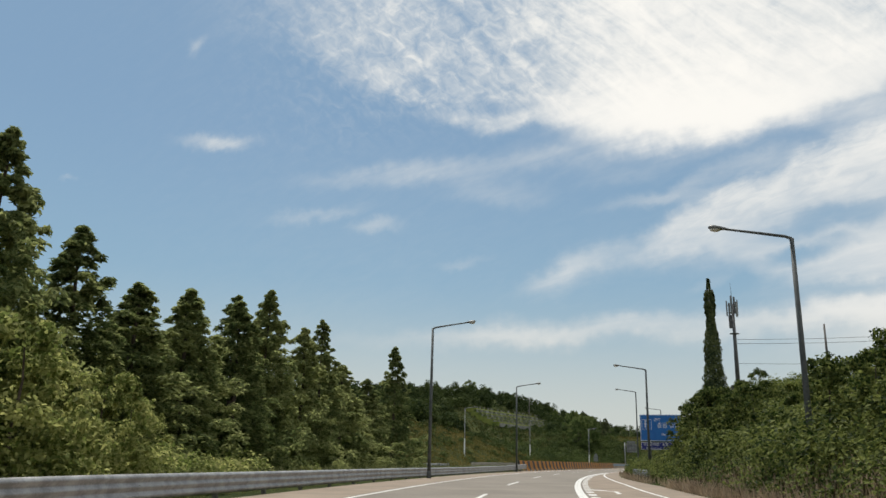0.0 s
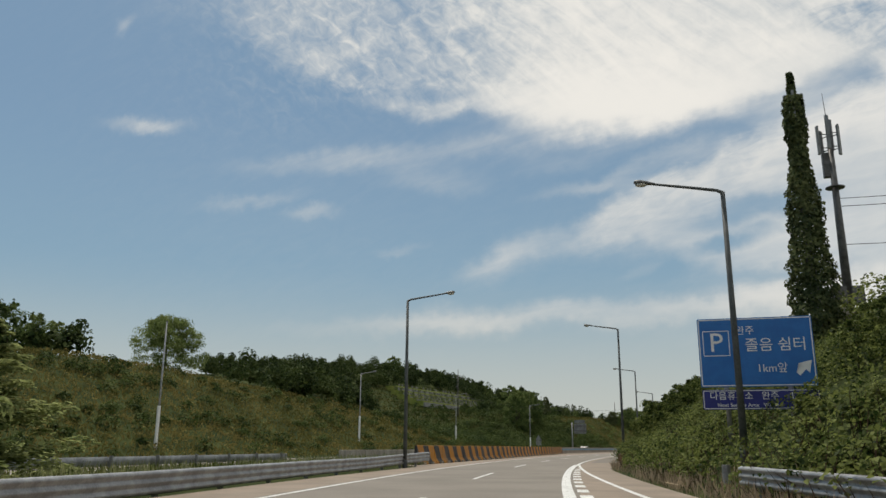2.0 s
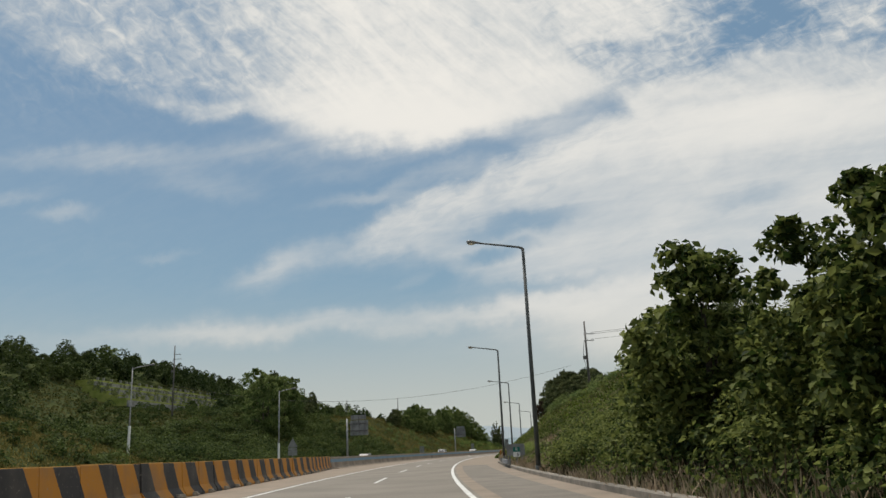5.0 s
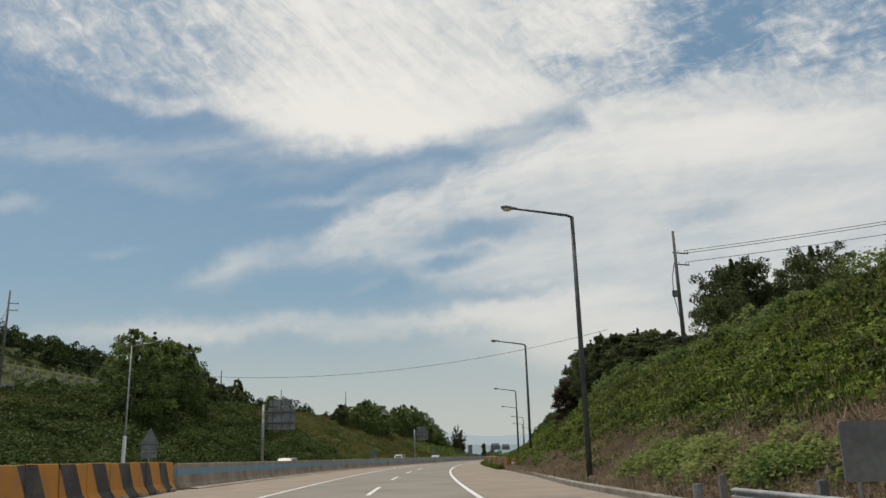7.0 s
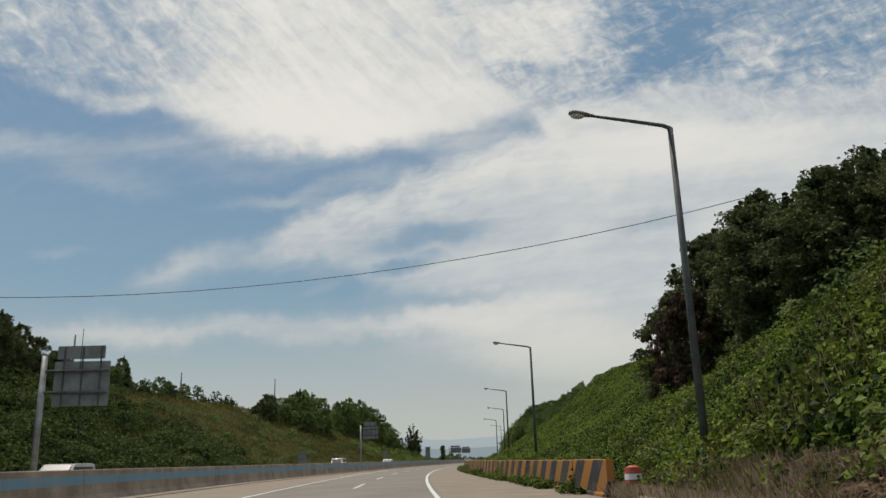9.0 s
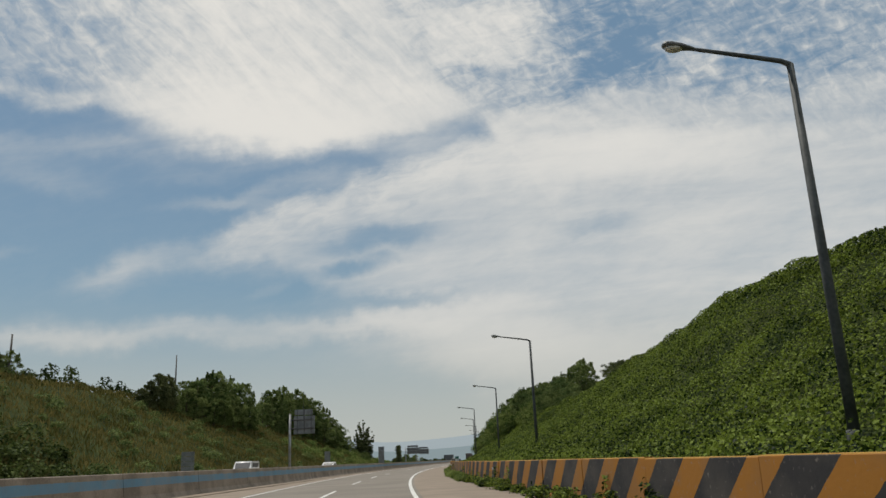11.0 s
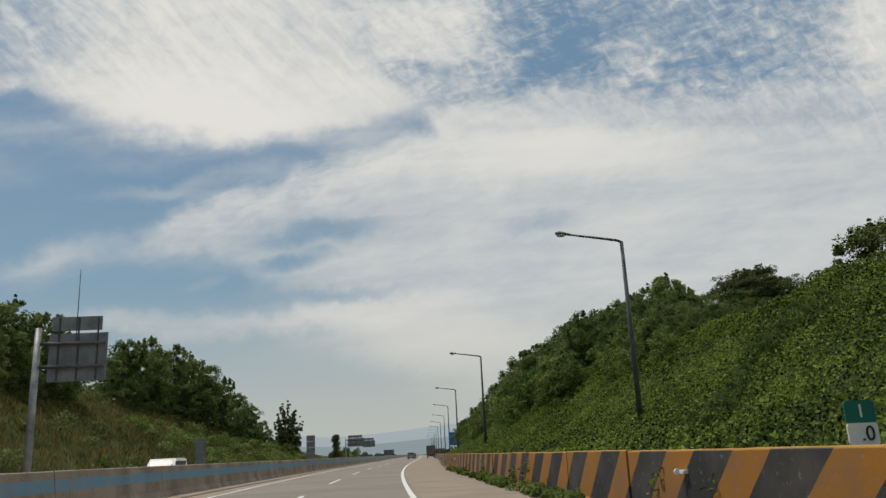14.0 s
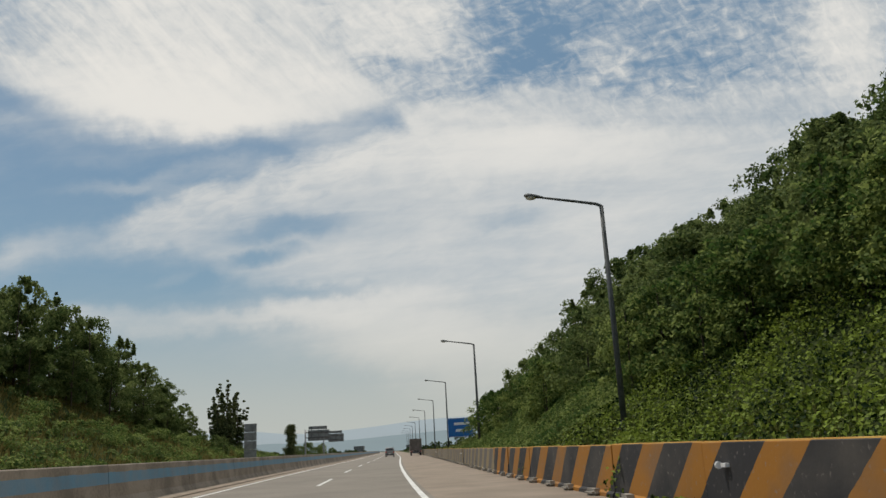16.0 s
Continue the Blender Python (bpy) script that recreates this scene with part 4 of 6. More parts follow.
def tree_mesh(seed, tall, spread, base, blobs, leaves, size, mat, shape="round", limb_count=2, shoots=0):
    """A crown of leaf clumps, a trunk and limbs; returns names and meshes."""
    rng = np.random.default_rng(seed)
    rand = random.Random(seed)
    c, r = [], []
    for i in range(blobs):
        h = rng.random()
        if shape == "cone":
            h = h ** 1.12
            a = rng.uniform(0, 2 * math.pi)
            rad = spread * (1 - h) ** 0.8 * rng.uniform(0.3, 1.14) * (0.88 + 0.2 * math.sin(a * 3 + h * 11 + seed)) + 0.03
            rr = (0.045 + 0.14 * (1 - h)) * spread * rng.uniform(0.6, 1.25)
            c.append((rad * math.cos(a), rad * math.sin(a), base + h * (tall - base - rr * 0.4)))
            r.append(rr)
            continue
        elif shape == "weep":
            h = h ** 0.7
            rad = spread * math.sqrt(max(0.04, 1 - h * h)) * rng.uniform(0.35, 1.05)
            rr = 0.15 * spread * rng.uniform(0.6, 1.3)
        elif shape == "flat":
            h = 0.14 + 0.86 * h
            rad = spread * rng.uniform(0.1, 1.0) * (1.1 - 0.45 * abs(h - 0.6))
            rr = 0.20 * spread * rng.uniform(0.7, 1.2)
        elif shape == "fan":
            j = int(rng.integers(11))
            lim = 0.72 + 0.28 * ((j * 7) % 11) / 10.0
            h = h * lim
            a = j * 2 * math.pi / 11 + rng.normal(0, 0.05)
            rad = spread * (0.30 + 0.70 * h) * (0.25 + 0.75 * ((j * 4) % 11) / 10.0)
            c.append((rad * math.cos(a), rad * math.sin(a), base + h * (tall - base)))
            r.append(0.10 * spread * (1.25 - h) * rng.uniform(0.8, 1.3) + 0.08)
            continue
        elif shape == "column":
            rad = spread * rng.uniform(0.1, 0.9) * (1 - 0.5 * abs(h - 0.4))
            rr = 0.42 * spread * rng.uniform(0.7, 1.2)
        else:
            rad = spread * math.sqrt(max(0.05, 1 - (2 * h - 0.8) ** 2 / 1.6)) * rng.uniform(0.3, 1.0)
            rr = 0.17 * spread * rng.uniform(0.6, 1.5)
        a = rng.uniform(0, 2 * math.pi)
        c.append((rad * math.cos(a), rad * math.sin(a), base + h * (tall - base - rr * 0.6)))
        r.append(rr)
    for i in range(shoots):
        a, q = rng.uniform(0, 2 * math.pi), rng.uniform(0, 0.8)
        for j in range(4):
            c.append((q * spread * math.cos(a), q * spread * math.sin(a), tall * (0.95 - 0.45 * q * q) + (j - 0.5) * 0.035 * tall * rng.uniform(0.7, 1.2)))
            r.append((0.085 - 0.02 * j) * spread)
    c, r = np.array(c), np.array(r)
    p, u = shell_points(c, r * (1.0 if shape == "cone" else 1.15), leaves, 0.6 if shape == "flat" else 1.0 if shape == "cone" else 0.8, 0.3 if shape == "cone" else 0.22, 0.6)
    along = None
    width = 0.62
    if shape == "cone":
        along = u * np.array([1, 1, 0.2]) + np.array([0, 0, -0.5])
        width = 0.4
    elif shape == "weep":
        along = u * np.array([0.3, 0.3, 0.1]) + np.array([0, 0, -1.0])
        width = 0.34
    crown = leaf_mesh("crown", p, u * 0.7 + np.array([0, 0, 0.4]), rng.uniform(0.7, 1.3, len(p)) * size, mat, width, along, 0.16, 0.7)
    thin = 0.45 if shape == "cone" else 0.55
    bm = tube([(0, 0, -0.5), (0.05, 0.03, tall * 0.35), (0.0, 0.1, tall * 0.65), (0.05, 0, tall * 0.92)], [0.028 * tall * thin, 0.02 * tall * thin, 0.012 * tall * thin, 0.003 * tall], 8)
    limbs = []
    for i in range(limb_count):
        k = rand.randrange(len(c))
        h = max(base * 0.6, c[k][2] * 0.65)
        tip = Vector(c[k])
        limb = tube([(0, 0, h), tuple(Vector((0, 0, h)).lerp(tip, 0.5) + Vector((0, 0, 0.03 * tall))), tuple(tip)], [0.010 * tall, 0.007 * tall, 0.002 * tall], 6)
        bmesh.ops.recalc_face_normals(limb, faces=limb.faces[:])
        me = bpy.data.meshes.new("limb")
        limb.to_mesh(me)
        limb.free()
        me.materials.append(M["trunk"])
        limbs.append(("limb", me))
    trunk = bpy.data.meshes.new("trunk")
    bmesh.ops.recalc_face_normals(bm, faces=bm.faces[:])
    bm.to_mesh(trunk)
    bm.free()
    trunk.materials.append(M["trunk"])
    return [("trunk", trunk), ("crown", crown)] + limbs


def plant_tree(meshes, s, d, k, turn, label, group, z=None, name="tree", stretch=1.0):
    zg = float(height(s, d)) - 0.1 if z is None else z
    holder = empty(name, local(s, d, zg, turn), label, "tree", group)
    for nm, me in meshes:
        ob = new(nm, me)
        ob.parent = holder
    holder.scale = (k, k, k * stretch)
    return holder


ROUND = [tree_mesh(11 + i, 7.0, 2.9, 0.5, 62, 84, 0.25, M["leaf_dark"], "round", 2, 5) for i in range(4)]
WILLOW = tree_mesh(91, 14.0, 9.0, 1.5, 230, 90, 0.5, M["leaf_dark"], "weep", 4)
SMALL = [tree_mesh(61 + i, 4.0, 2.1, 0.2, 44, 44, 0.19, M["leaf_tree"], "round", 0) for i in range(4)]
SMALL_DARK = [tree_mesh(65 + i, 4.0, 2.2, 0.2, 60, 60, 0.17, M["leaf_dark"], "round", 0, 5) for i in range(2)]
LIGHT = [tree_mesh(71 + i, 4.0, 1.7, 0.1, 46, 66, 0.19, M["leaf_bush"], "round", 0) for i in range(3)]
PALE = [tree_mesh(81 + i, 4.0, 1.9, 0.1, 60, 110, 0.14, M["leaf_pale"], "round", 0, 6) for i in range(2)]
CONIFER = [tree_mesh(21 + i, 12.0, 3.0, 0.1, 300, 54, 0.25, M["leaf_conifer"], "cone", 0) for i in range(3)]
PINE = [tree_mesh(31 + i, 7.0, 3.5, 0.2, 190, 110, 0.21, M["leaf_pine"], "flat", 4, 10) for i in range(2)]
FAN = tree_mesh(43, 10.0, 2.6, 0.3, 220, 60, 0.24, M["leaf_pine"], "fan", 0)
POPLAR = tree_mesh(41, 10.0, 1.7, 0.6, 150, 120, 0.25, M["leaf_pine"], "column", 0)

# conifers in the wide median
ROW = ((10, -19.5, 12.5), (14.5, -16.5, 10.0), (19.7, -17, 10.4), (24, -17.2, 8.7), (21.5, -20.5, 10.5), (27, -16.6, 7.4), (29.5, -18.0, 7.9), (31.6, -16.8, 8.2), (34, -18.2, 8.4), (36.3, -16.6, 8.6), (38.6, -17.8, 9.4), (41, -16.9, 10.2), (43.5, -18.4, 9.6), (46.5, -16.8, 9.0), (50.3, -17.0, 10.2), (54, -16.6, 7.6), (57, -18, 8.2), (61.5, -17, 7.4), (67.2, -16.3, 10.8), (72, -17.5, 5.5), (17, -24, 13), (30, -24, 11), (45, -24, 11), (5, -23, 14))
for i, (s, d, tall) in enumerate(ROW):
    plant_tree(CONIFER[i % 3], s, d, 1.0, i * 77, "dense dark green conifer with reddish brown inner twigs in the median", "conifers in the median", 0.0, "conifer", 1.0).scale = (1.0 + max(0.0, 0.045 * (12 - tall)), 1.0 + max(0.0, 0.045 * (12 - tall)), tall / 12.0)

# bushes under the conifers
bushes("median_shrubs", 40, (4, 40), (0, 4.2), lambda s: s * 0 - 16.8, (0.7, 1.4), 420, 0.16, M["leaf_pale"], "leafy green shrubs in front of the conifers")
blades("median_reeds", 13000, (-20, 108), lambda s: GUARD_L(s) - 3.4, lambda s: GUARD_L(s) - 0.35, 0.75, M["reed"], "tall pale reeds behind the guard rail", 0.3, 0.05, 0.25)
blades("median_grass", 26000, (-20, 215), lambda s: OPP_IN(s) + 0.6, lambda s: np.minimum(GUARD_L(s), MEDIAN(s)) - 0.5, 0.45, M["grass"], "rough green grass in the median", 0.4, 0.06)

# right bank: thick bushes
rng_b = random.Random(9)
for i, (s, d) in enumerate([(rng_b.uniform(120, 150), rng_b.uniform(6.2, 11.5)) for _ in range(36)] + [(17, 8.6), (20, 9.5), (24, 8.8), (29, 10.0), (13, 9)] + [(rng_b.uniform(31, 68), rng_b.uniform(7.4, 13.0)) for _ in range(24)] + [(rng_b.uniform(58, 84), rng_b.uniform(9.8, 13.5)) for _ in range(22)]):
    line = float(np.interp(s, (10, 20, 30, 48, 56, 61, 69, 76, 88, 120, 124, 150, 172), (5.6, 5.8, 4.9, 4.7, 4.8, 5.7, 5.5, 4.4, 4.5, 4.8, 5.5, 7.2, 8.4)))
    tall = 1.27 + (line - 1.27) * (d + 1.2) / 8.2 - float(height(s, d))
    plant_tree(LIGHT[i % 3], s, d, max(2.0, tall * rng_b.uniform(0.7, 1.0)) / 4.0, i * 47, "tall leafy green shrub crowding the roadside bank", "tall shrubs on the bank", None, "shrub")
for i, (s, d, tall) in enumerate(((9, -14.6, 4.6), (12, -13.6, 4.4), (15, -14.8, 4.9), (17, -13.6, 4.3), (19, -15.0, 4.4), (21, -13.8, 3.4), (14, -16.5, 5.4), (24, -14.6, 3.0), (7, -16, 5.4))):
    plant_tree(PALE[i % 2], s, d, tall / 4.0, i * 83, "broad pale green leafy shrub in front of the conifers", "shrubs in the median", 0.0, "shrub")
bushes("bank_bushes", 330, (-5, 172), (0.3, 9.5), R_TOE, (0.5, 1.4), 400, 0.15, M["leaf_bush"], "dense leafy green bushes over the roadside bank")
bushes("bank_bushes_tall", 90, (-5, 62), (1.5, 9.0), R_TOE, (1.2, 2.2), 600, 0.20, M["leaf_bush"], "tall leafy bushes on the bank")
bushes("bank_bushes_middle", 110, (121, 174), (0.7, 6), R_TOE, (0.8, 1.6), 560, 0.16, M["leaf_bush"], "tall leafy bushes crowding the kerb")
bushes("kerb_bushes", 30, (109, 123), (-0.2, 0.7), R_TOE, (0.6, 1.25), 420, 0.14, M["leaf_bush"], "leafy bushes crowding the lamp post's foot", 1.15)
bushes("kerb_weeds", 34, (190, 204), (0.2, 2.0), R_TOE, (0.4, 0.85), 320, 0.12, M["leaf_tree"], "grey-green weeds along the kerb", 0.9)
bushes("bank_bushes_far", 80, (90, 172), (6, 14), R_TOE, (1.1, 2.0), 320, 0.24, M["leaf_bush"], "tall leafy bushes on the bank")
carpet("bank_creeper", 130000, (-5, 180), lambda s: R_TOE(s) - 0.3, lambda s: R_CREST(s) + 3, 0.14, M["leaf_bush"], "green creeper leaves over the bank", 0.9)
blades("bank_twigs", 7000, (20, 165), lambda s: R_TOE(s) - 0.5, lambda s: R_TOE(s) + 4.0, 1.0, M["withered"], "bare brown twigs among the bushes", 0.7, 0.018, 0.3)
blades("bank_dry_weeds", 9000, (0, 160), lambda s: R_TOE(s) - 0.9, lambda s: R_TOE(s) + 0.7, 0.6, M["dry_grass"], "brown dry weeds at the foot of the bank", 0.4, 0.03, 0.35)
blades("bank_brown_weeds", 3000, (16, 46), lambda s: R_TOE(s) - 0.9, lambda s: R_TOE(s) + 2.4, 0.75, M["dry_grass"], "tangle of tall brown dry weeds", 0.45, 0.03, 0.3)

# right slope: dry and green grass, then creeper
DRY_TOP = table((160, 17), (177, 17), (184, 13), (190, 9.6), (197, 8.8), (206, 9.6), (216, 9.6), (226, 8.2), (236, 7.0), (246, 6.6), (252, 6.4))
blades("slope_dry_grass", 26000, (168, 252), lambda s: R_TOE(s) - 0.8, lambda s: R_TOE(s) + 2.4, 0.45, M["dry_grass"], "pinkish brown dry grass along the slope's foot", 0.5, 0.03, 0.5)
blades("slope_green_grass", 90000, (166, 262), lambda s: np.maximum(R_TOE(s), DRY_TOP(s) - 1.2), lambda s: R_CREST(s) + 4, 0.7, M["grass"], "long rough green grass on the slope", 0.65, 0.04, 0.15)
carpet("slope_dry_litter", 130000, (163, 250), lambda s: R_TOE(s) - 0.6, DRY_TOP, 0.34, M["dry_grass"], "matted brown dry grass lying over the slope", 0.4, 0.055)
carpet("bank_dead_leaves", 4500, (106, 120), lambda s: R_TOE(s) - 0.6, lambda s: R_TOE(s) + 0.9, 0.085, M["dead_leaf"], "dead red-brown leaves at the bank's foot", 0.8)
blades("slope_brown_grass", 110000, (163, 250), lambda s: R_TOE(s) - 0.8, DRY_TOP, 0.55, M["dry_grass"], "pale brown dry grass over the slope", 0.5, 0.02, 0.0)
blades("slope_mixed_grass", 16000, (163, 250), lambda s: R_TOE(s) - 0.8, DRY_TOP, 0.6, M["grass"], "green blades among the dry grass", 0.5, 0.025, 0.3)
bushes("crest_hedge", 70, (185, 262), (-2.0, 1.0), R_CREST, (0.6, 1.3), 190, 0.22, M["leaf_dark"], "dark creeper-clad bushes along the crest")
blades("slope_straw", 14000, (170, 262), lambda s: R_TOE(s) + 1, lambda s: R_CREST(s), 0.75, M["dry_grass"], "scattered straw-coloured stems on the slope", 0.5, 0.025, 0.3)
bushes("slope_weeds", 420, (175, 262), (0.2, 15), R_TOE, (0.25, 0.9), 170, 0.16, M["leaf_bush"], "clumps of green weeds on the slope")
carpet("slope_creeper_upper", 110000, (168, 262), lambda s: np.maximum(R_TOE(s) - 0.2, DRY_TOP(s) - 0.8), lambda s: R_CREST(s) + 3, 0.22, M["leaf_vine"], "green creeper and weeds over the slope", 0.5)
carpet("slope_creeper", 400000, (243, 425), lambda s: R_TOE(s) - 0.3, lambda s: R_CREST(s) + 2.5, 0.122, M["leaf_vine"], "thick carpet of green creeper leaves on the slope", 0.8)
carpet("slope_creeper_crest", 150000, (275, 400), lambda s: R_CREST(s) - 0.5, lambda s: R_CREST(s) + 7, 0.135, M["leaf_vine"], "green creeper leaves over the crest of the slope", 0.8)
carpet("slope_creeper_beyond", 110000, (425, 476), lambda s: R_TOE(s) - 0.1, lambda s: R_CREST(s) + 1.0, 0.14, M["leaf_tree"], "green undergrowth on the slope", 0.8)
carpet("slope_creeper_far", 26000, (476, 560), lambda s: R_TOE(s) - 0.1, lambda s: R_CREST(s) + 2.5, 0.28, M["leaf_bush"], "green undergrowth on the slope", 0.9)
blades("slope_low_grass", 16000, (404, 540), lambda s: R_TOE(s) - 0.3, lambda s: R_TOE(s) + 3.6, 0.75, M["grass"], "long olive grass along the slope's foot", 0.5, 0.04)
bushes("slope_edge_weeds", 170, (250, 346), (-1.50, -1.15), R_TOE, (0.16, 0.46), 190, 0.11, M["leaf_vine"], "lush creeper and weeds along the barrier's foot", 0.75)
bushes("slope_edge_weeds_beyond", 46, (372, 404), (-1.45, -1.15), R_TOE, (0.12, 0.36), 150, 0.11, M["leaf_vine"], "green weeds along the barrier's foot", 0.75)
bushes("barrier_creeper", 60, (250, 425), (-0.62, -0.3), R_TOE, (0.35, 0.8), 240, 0.13, M["leaf_vine"], "creeper climbing over the back of the barrier", 1.2)

DENSE = [tree_mesh(51 + i, 7.0, 2.5, 0.1, 150, 130, 0.19, M["leaf_pine"], "round", 0, 9) for i in range(3)]
# s, d and height of the top: dark evergreens massed high on the slope
TREES = [(236, 19, 10.2), (240, 17.5, 10.6), (244, 16, 10.7), (247.5, 17.5, 11.9), (250, 15.0, 11.4), (253, 17, 12.8), (255.5, 14.6, 12.0), (258, 16.5, 13.5), (260.5, 14.2, 11.8), (263, 16, 12.8), (265.5, 14.0, 9.2), (267.5, 16, 10.6), (271, 17.5, 8.0), (246, 20.5, 12.0), (252, 20.5, 13.0), (258, 20.5, 13.8), (264, 19.5, 13.4), (269, 20.5, 10.4)]
for i, (s, d, top) in enumerate(TREES):
    plant_tree(DENSE[i % 3], s, d, 1.0, i * 97, "dark dense evergreen hung with creeper high on the slope", "evergreens high on the slope", None, "evergreen").scale = (0.95, 0.95, (top - float(height(s, d))) / 7.0)
WITHERED = tree_mesh(57, 5.0, 1.7, 0.6, 60, 110, 0.19, M["withered"], "weep", 0)
for i, (s, d, top) in enumerate(((262.5, 12.8, 9.4), (259, 12.6, 9.0))):
    plant_tree(WITHERED, s, d, 1.0, i * 60, "withered red-brown creeper hanging from an evergreen", "withered creepers", None, "withered_creeper").scale = (1.0, 1.0, (top - float(height(s, d))) / 5.0)
for i, (s, d, top, wide) in enumerate(((292, 43, 28.6, 1.75), (290, 54, 30.0, 1.55), (296, 49, 26.0, 1.4), (284, 38, 22.5, 1.2))):
    plant_tree(PINE[i % 2], s, d, 1.0, i * 41, "dark umbrella-shaped pine above the slope", "pines above the slope", None, "pine").scale = (wide, wide, (top - float(height(s, d))) / 7.0)
for i, (s, d, top) in enumerate(((418.5, 35.6, 17.9), (421.5, 36.4, 17.4), (416, 36.5, 16.6), (441, 33, 16.6))):
    plant_tree(PINE[i % 2], s, d, 1.0, i * 61, "dark flat-topped pine on the hill crest", "pines on the crest", None, "pine").scale = (0.95, 0.95, (top - float(height(s, d))) / 7.0)
for i, (s, d, top) in enumerate(((428, 30.2, 19.6), (431.5, 29, 19.2), (424, 29.5, 18.4), (435, 28.5, 18.8), (420.5, 28.5, 16.8), (440, 27, 18.2), (444, 26, 17.4), (426, 27, 16.2), (450, 24.5, 15.6), (436, 25.5, 16.2), (431, 26, 16.4))):
    tall = (top - float(height(s, d))) / 7.0
    plant_tree(ROUND[i % 4], s, d, 1.0, i * 47, "dark leafy locust tree on the hill crest", "locust trees on the crest", None, "locust_tree").scale = (min(1.0, tall), min(1.0, tall), tall)
BROAD = tree_mesh(77, 6.4, 3.7, 0.3, 110, 110, 0.2, M["leaf_bush"], "round", 2, 4)
plant_tree(BROAD, 391.8, 33, (15.2 - float(height(391.8, 33))) / 6.4, 30, "broad round olive-green tree on the crest", "", None, "tree")
rng_w = random.Random(5)
for i in range(210):
    s = rng_w.uniform(389, 478)
    lo = np.interp(s, (389, 402, 405, 417, 430, 478), (16.2, 15.6, 13.5, 11.3, 9.6, 7.8))
    d = lo + (25 - lo) * rng_w.random() ** 1.2
    plant_tree(SMALL_DARK[i % 2] if d > lo + 1.5 else SMALL[i % 4], s, d, float(np.interp(s, (383, 396, 410, 440, 478), (1.8, 2.9, 4.2, 4.6, 3.4))) * rng_w.uniform(0.7, 1.2) / 4.0, i * 53, "leafy locust shrub on the roadside slope", "locust shrubs on the slope", None, "locust_shrub")
for i in range(26):
    s = rng_w.uniform(470, 545)
    plant_tree(ROUND[i % 4], s, rng_w.uniform(9, 22), rng_w.uniform(1.6, 3.0) / 7.0, i * 53, "low leafy tree on the far slope", "trees on the far slope")

# left side
carpet("far_bank_cover", 30000, (40, 218), lambda s: L_CREST(s) - 6, lambda s: L_TOE(s) + 0.5, 0.40, M["olive_grass"], "olive and brown grass over the far bank", 0.5, 0.4)
carpet("far_slope_cover", 22000, (212, 330), lambda s: L_CREST(s) - 4, lambda s: L_TOE(s) + 0.5, 0.40, M["bank_grass"], "rough green and brown grass over the far bank", 0.5)
blades("far_bank_grass", 24000, (60, 222), lambda s: L_CREST(s) - 3, lambda s: L_TOE(s) + 0.5, 0.6, M["olive_grass"], "long olive grass on the far bank", 0.5, 0.1)
blades("far_slope_grass", 16000, (218, 330), lambda s: L_CREST(s) - 3, lambda s: L_TOE(s) + 0.5, 0.7, M["bank_grass"], "long rough grass on the far bank", 0.45, 0.12)
blades("far_slope_grass_beyond", 52000, (330, 560), lambda s: L_CREST(s) - 3, lambda s: L_TOE(s) + 0.8, 0.7, M["olive_grass"], "long rough grass on the far bank", 0.45, 0.11)
bushes("far_bank_bushes", 230, (60, 200), (-24, -0.5), L_TOE, (0.5, 1.3), 130, 0.30, M["leaf_bank"], "green bushes dotted over the far bank")
bushes("far_slope_bushes", 300, (196, 330), (-24, -0.5), L_TOE, (0.6, 1.7), 130, 0.33, M["leaf_bank"], "green bushes scattered over the far bank")
bushes("far_slope_bushes_beyond", 190, (330, 560), (-20, -0.5), L_TOE, (0.4, 1.3), 110, 0.30, M["leaf_dark"], "green bushes scattered over the far bank")
bushes("far_bank_scrub", 220, (226, 300), (-17, -0.5), L_TOE, (0.9, 2.1), 170, 0.30, M["leaf_bank"], "dense dark scrub below the trees of the far bank")
bushes("far_bank_green", 170, (436, 545), (-12, -0.6), L_TOE, (0.6, 1.5), 190, 0.24, M["leaf_tree"], "fresh green bushes low on the far bank")
bushes("far_slope_thicket", 300, (215, 335), (-24, -1.0), L_TOE, (0.7, 1.9), 150, 0.34, M["leaf_bank"], "thick green bushes on the far bank")

LEFT = [(268, -38, 9.8), (274, -39, 10.2), (281, -38, 10.0), (287, -39, 8.0), (277, -43, 9.0), (294, -44, 7.5), (301, -46, 7.0), (311, -49, 5.5), (320, -47, 3.8), (336, -47, 4.0), (349, -46, 3.6), (362, -47, 3.2)]
for i, (s, d, tall) in enumerate(LEFT):
    plant_tree(ROUND[i % 4], s, d, tall / 7.0, i * 41, "dark leafy tree at the top of the far bank", "trees on the far bank")
# s, d and height of the top, grove by grove along the crest of the far bank
GROVE_DARK = ((388.9, -42.5, 13.7), (391, -42, 15.0), (394.1, -42, 16.4), (397.9, -42, 16.5), (401, -43, 15.2))
GROVE_BROAD = ((402.5, -40.4, 15.2), (406.8, -40.2, 16.6), (411.4, -40.1, 18.2), (416.2, -39.7, 19.2), (422.2, -39.5, 18.6), (427.7, -38.9, 18.3), (432.6, -38.6, 15.6), (404, -38.2, 13.4), (408.5, -37.6, 13.8), (413, -37.2, 13.6), (419, -37.4, 14.6), (425, -37.0, 13.8), (430, -37.2, 13.0), (409, -43, 17.0), (419, -43, 18.4), (428, -42, 17.0))
